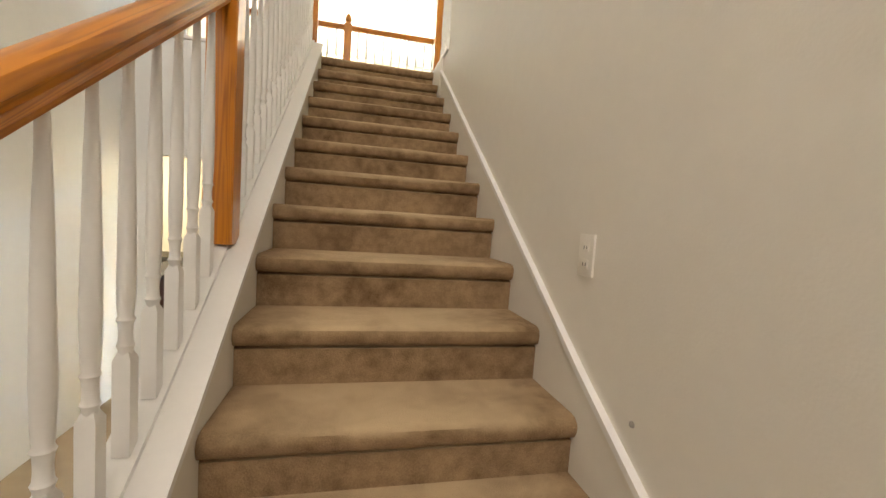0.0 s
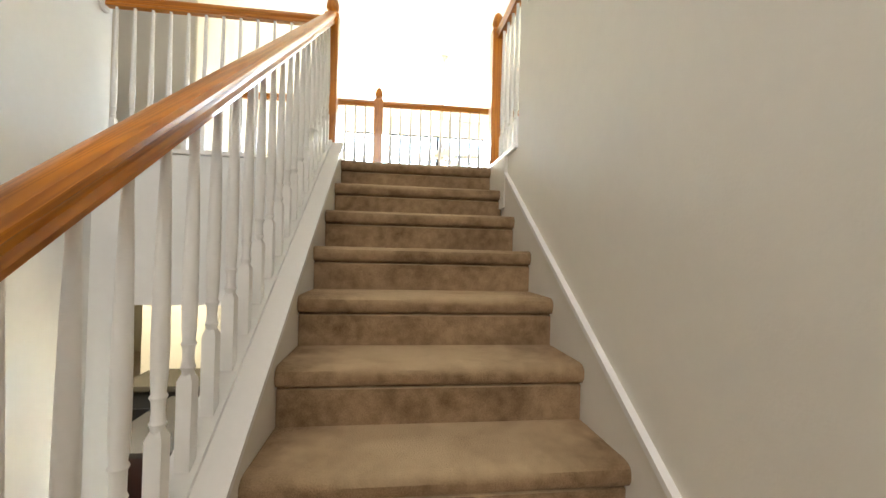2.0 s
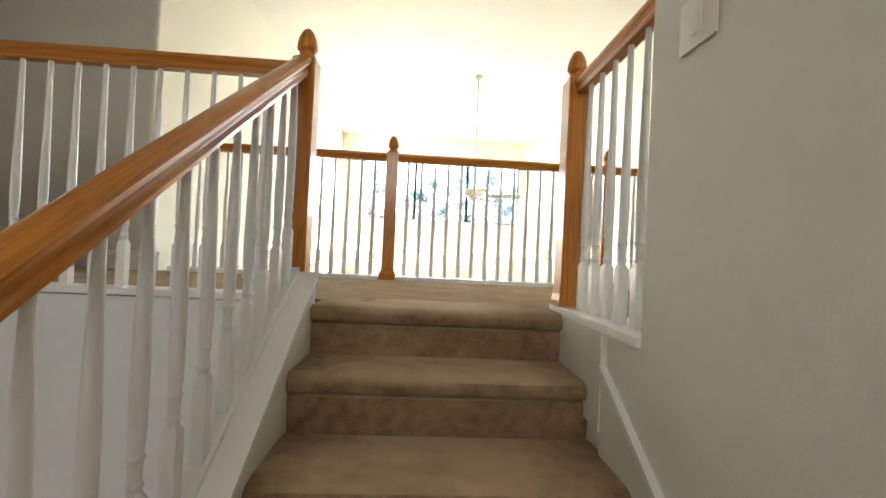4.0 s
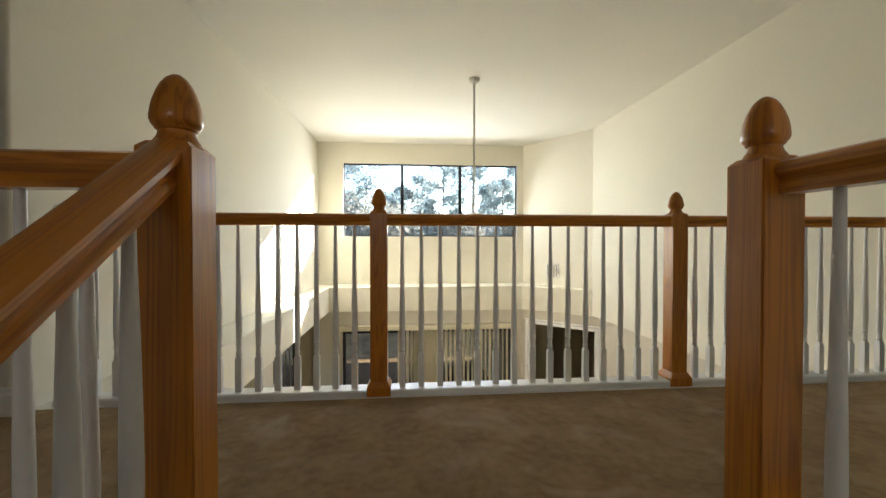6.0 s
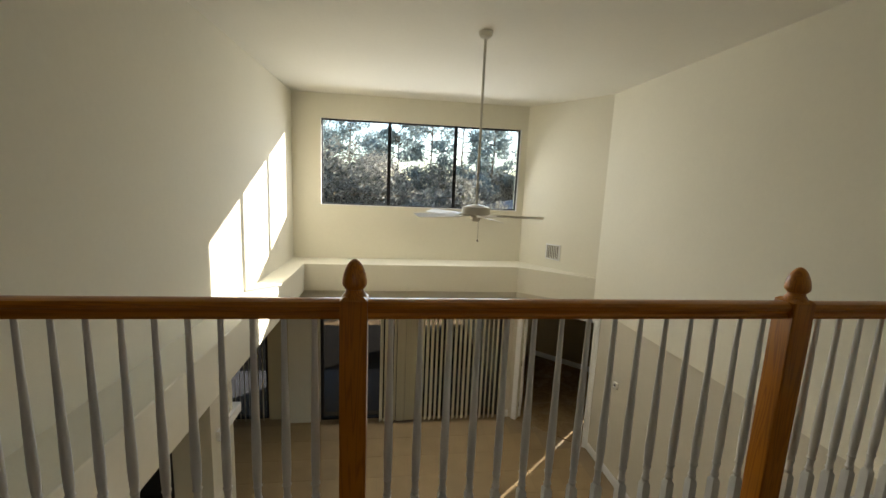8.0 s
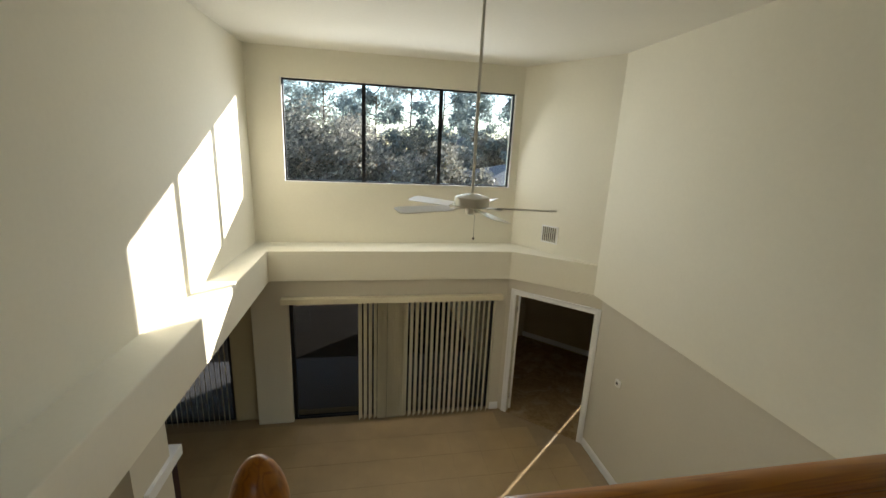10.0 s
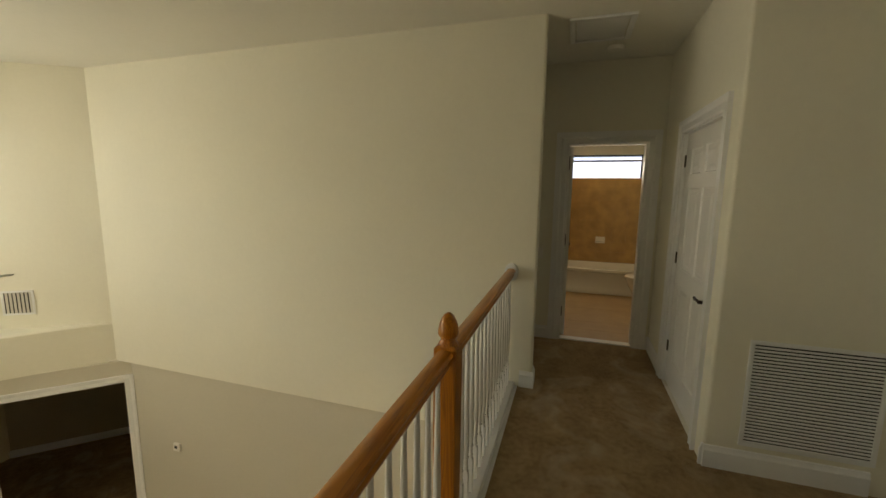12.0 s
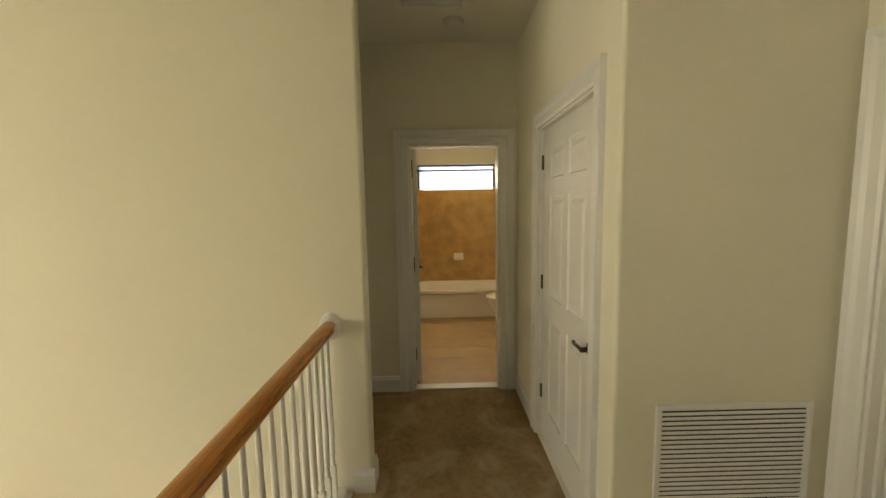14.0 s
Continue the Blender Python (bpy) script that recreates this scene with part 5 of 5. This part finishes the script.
ROOFM = material("grey_shingles", (0.17, 0.165, 0.165), 0.85, vary=0.15, scale=3, fine=0.15)
STUCCO = material("pale_stucco", (0.5, 0.46, 0.38), 0.9, vary=0.05, scale=2)
def hip_house(x0, x1, y0, y1, wall_h, roof_h, label):
    hse = thing("neighbour_house", label, "house", at=(x0, y0, GZ))
    w, d_ = x1 - x0, y1 - y0
    solid("wall", (0, w, 0, d_, 0, wall_h), STUCCO, hse)
    bm = bmesh.new()
    o = 0.5
    a = [bm.verts.new(p) for p in ((-o, -o, wall_h), (w + o, -o, wall_h), (w + o, d_ + o, wall_h), (-o, d_ + o, wall_h))]
    b = [bm.verts.new(p) for p in ((d_ / 2, d_ / 2, wall_h + roof_h), (w - d_ / 2, d_ / 2, wall_h + roof_h))]
    bm.faces.new(a[::-1])
    bm.faces.new((a[0], a[1], b[1], b[0])); bm.faces.new((a[1], a[2], b[1])); bm.faces.new((a[2], a[3], b[0], b[1])); bm.faces.new((a[3], a[0], b[0]))
    part("roof", bm, ROOFM, hse, "grey shingled hip roof")
    for i in range(3):
        solid("window", (w * (0.2 + 0.28 * i), w * (0.2 + 0.28 * i) + 1.2, -0.03, 0.01, 0.9, 2.1), BLACKMETAL, hse)
    return hse
hip_house(4.1, 13.2, 18.1, 27.2, 2.45, 1.60, "low neighbouring house with a grey hip roof")
hip_house(6.5, 13.5, 38.0, 44.0, 4.4, 2.0, "far two-storey house with a bluish grey roof")
# floor tiles of the great room, last
tile_me = None
ts = 0.45
nrow = 0
for i in range(-8, 9):
    for j in range(0, 17):
        x0, y0 = 0.15 + i * ts, 0.1 + j * ts
        if y0 + ts > 7.0 or x0 + ts > 3.6 and y0 < 9 or x0 < -3.7:
            continue
        if x0 + ts > 2.3 and (x0 + ts) + (y0 + ts) > 9.46:
            continue
        if tile_me is None:
            bm = bmesh.new()
            box(bm, 0.0015, ts - 0.0015, 0.0015, ts - 0.0015, -0.006, 0.0012)
            ob = part("tile", bm, TILE, bpy.data.objects["floor"])
            tile_me = ob.data
        else:
            ob = new("tile", tile_me)
            ob.parent = bpy.data.objects["floor"]
        ob.location = (x0, y0, G + random.uniform(-0.0006, 0.0))

# bathroom floor tiles and wall tiles
bt = None
for i in range(9):
    for j in range(7):
        if bt is None:
            bm = bmesh.new(); box(bm, 0.0015, 0.2985, 0.0015, 0.2985, -0.008, 0.0)
            ob = part("tile", bm, BATHFLOOR, bpy.data.objects["floor_bath"]); bt = ob.data
        else:
            ob = new("tile", bt); ob.parent = bpy.data.objects["floor_bath"]
        ob.location = (4.80 + i * 0.3, -0.6 + j * 0.28, 0.0 + random.uniform(-0.0006, 0))
wt = None
for i in range(4):
    for k in range(10):
        if i == k == 0:
            bm = bmesh.new(); box(bm, 0.0004, 0.1816, -0.010, 0.0, 0.0004, 0.1726)
            ob = part("tile", bm, BATHTILE, bpy.data.objects["wall_bath"]); sidet = ob.data
        else:
            ob = new("tile", sidet); ob.parent = bpy.data.objects["wall_bath"]
        ob.location = (6.842 + i * 0.182, 1.359, 0.385 + k * 0.173)
for j in range(9):
    for k in range(8):
        y0, z0 = -0.6 + j * 0.2165, 0.385 + k * 0.173
        if wt is None:
            bm = bmesh.new(); box(bm, -0.010, 0.0, 0.0004, 0.2161, 0.0004, 0.1726)
            ob = part("tile", bm, BATHTILE, bpy.data.objects["wall_bath"]); wt = ob.data
        else:
            ob = new("tile", wt); ob.parent = bpy.data.objects["wall_bath"]
        ob.location = (BXW - 0.001 + random.uniform(-0.0008, 0), y0, z0)
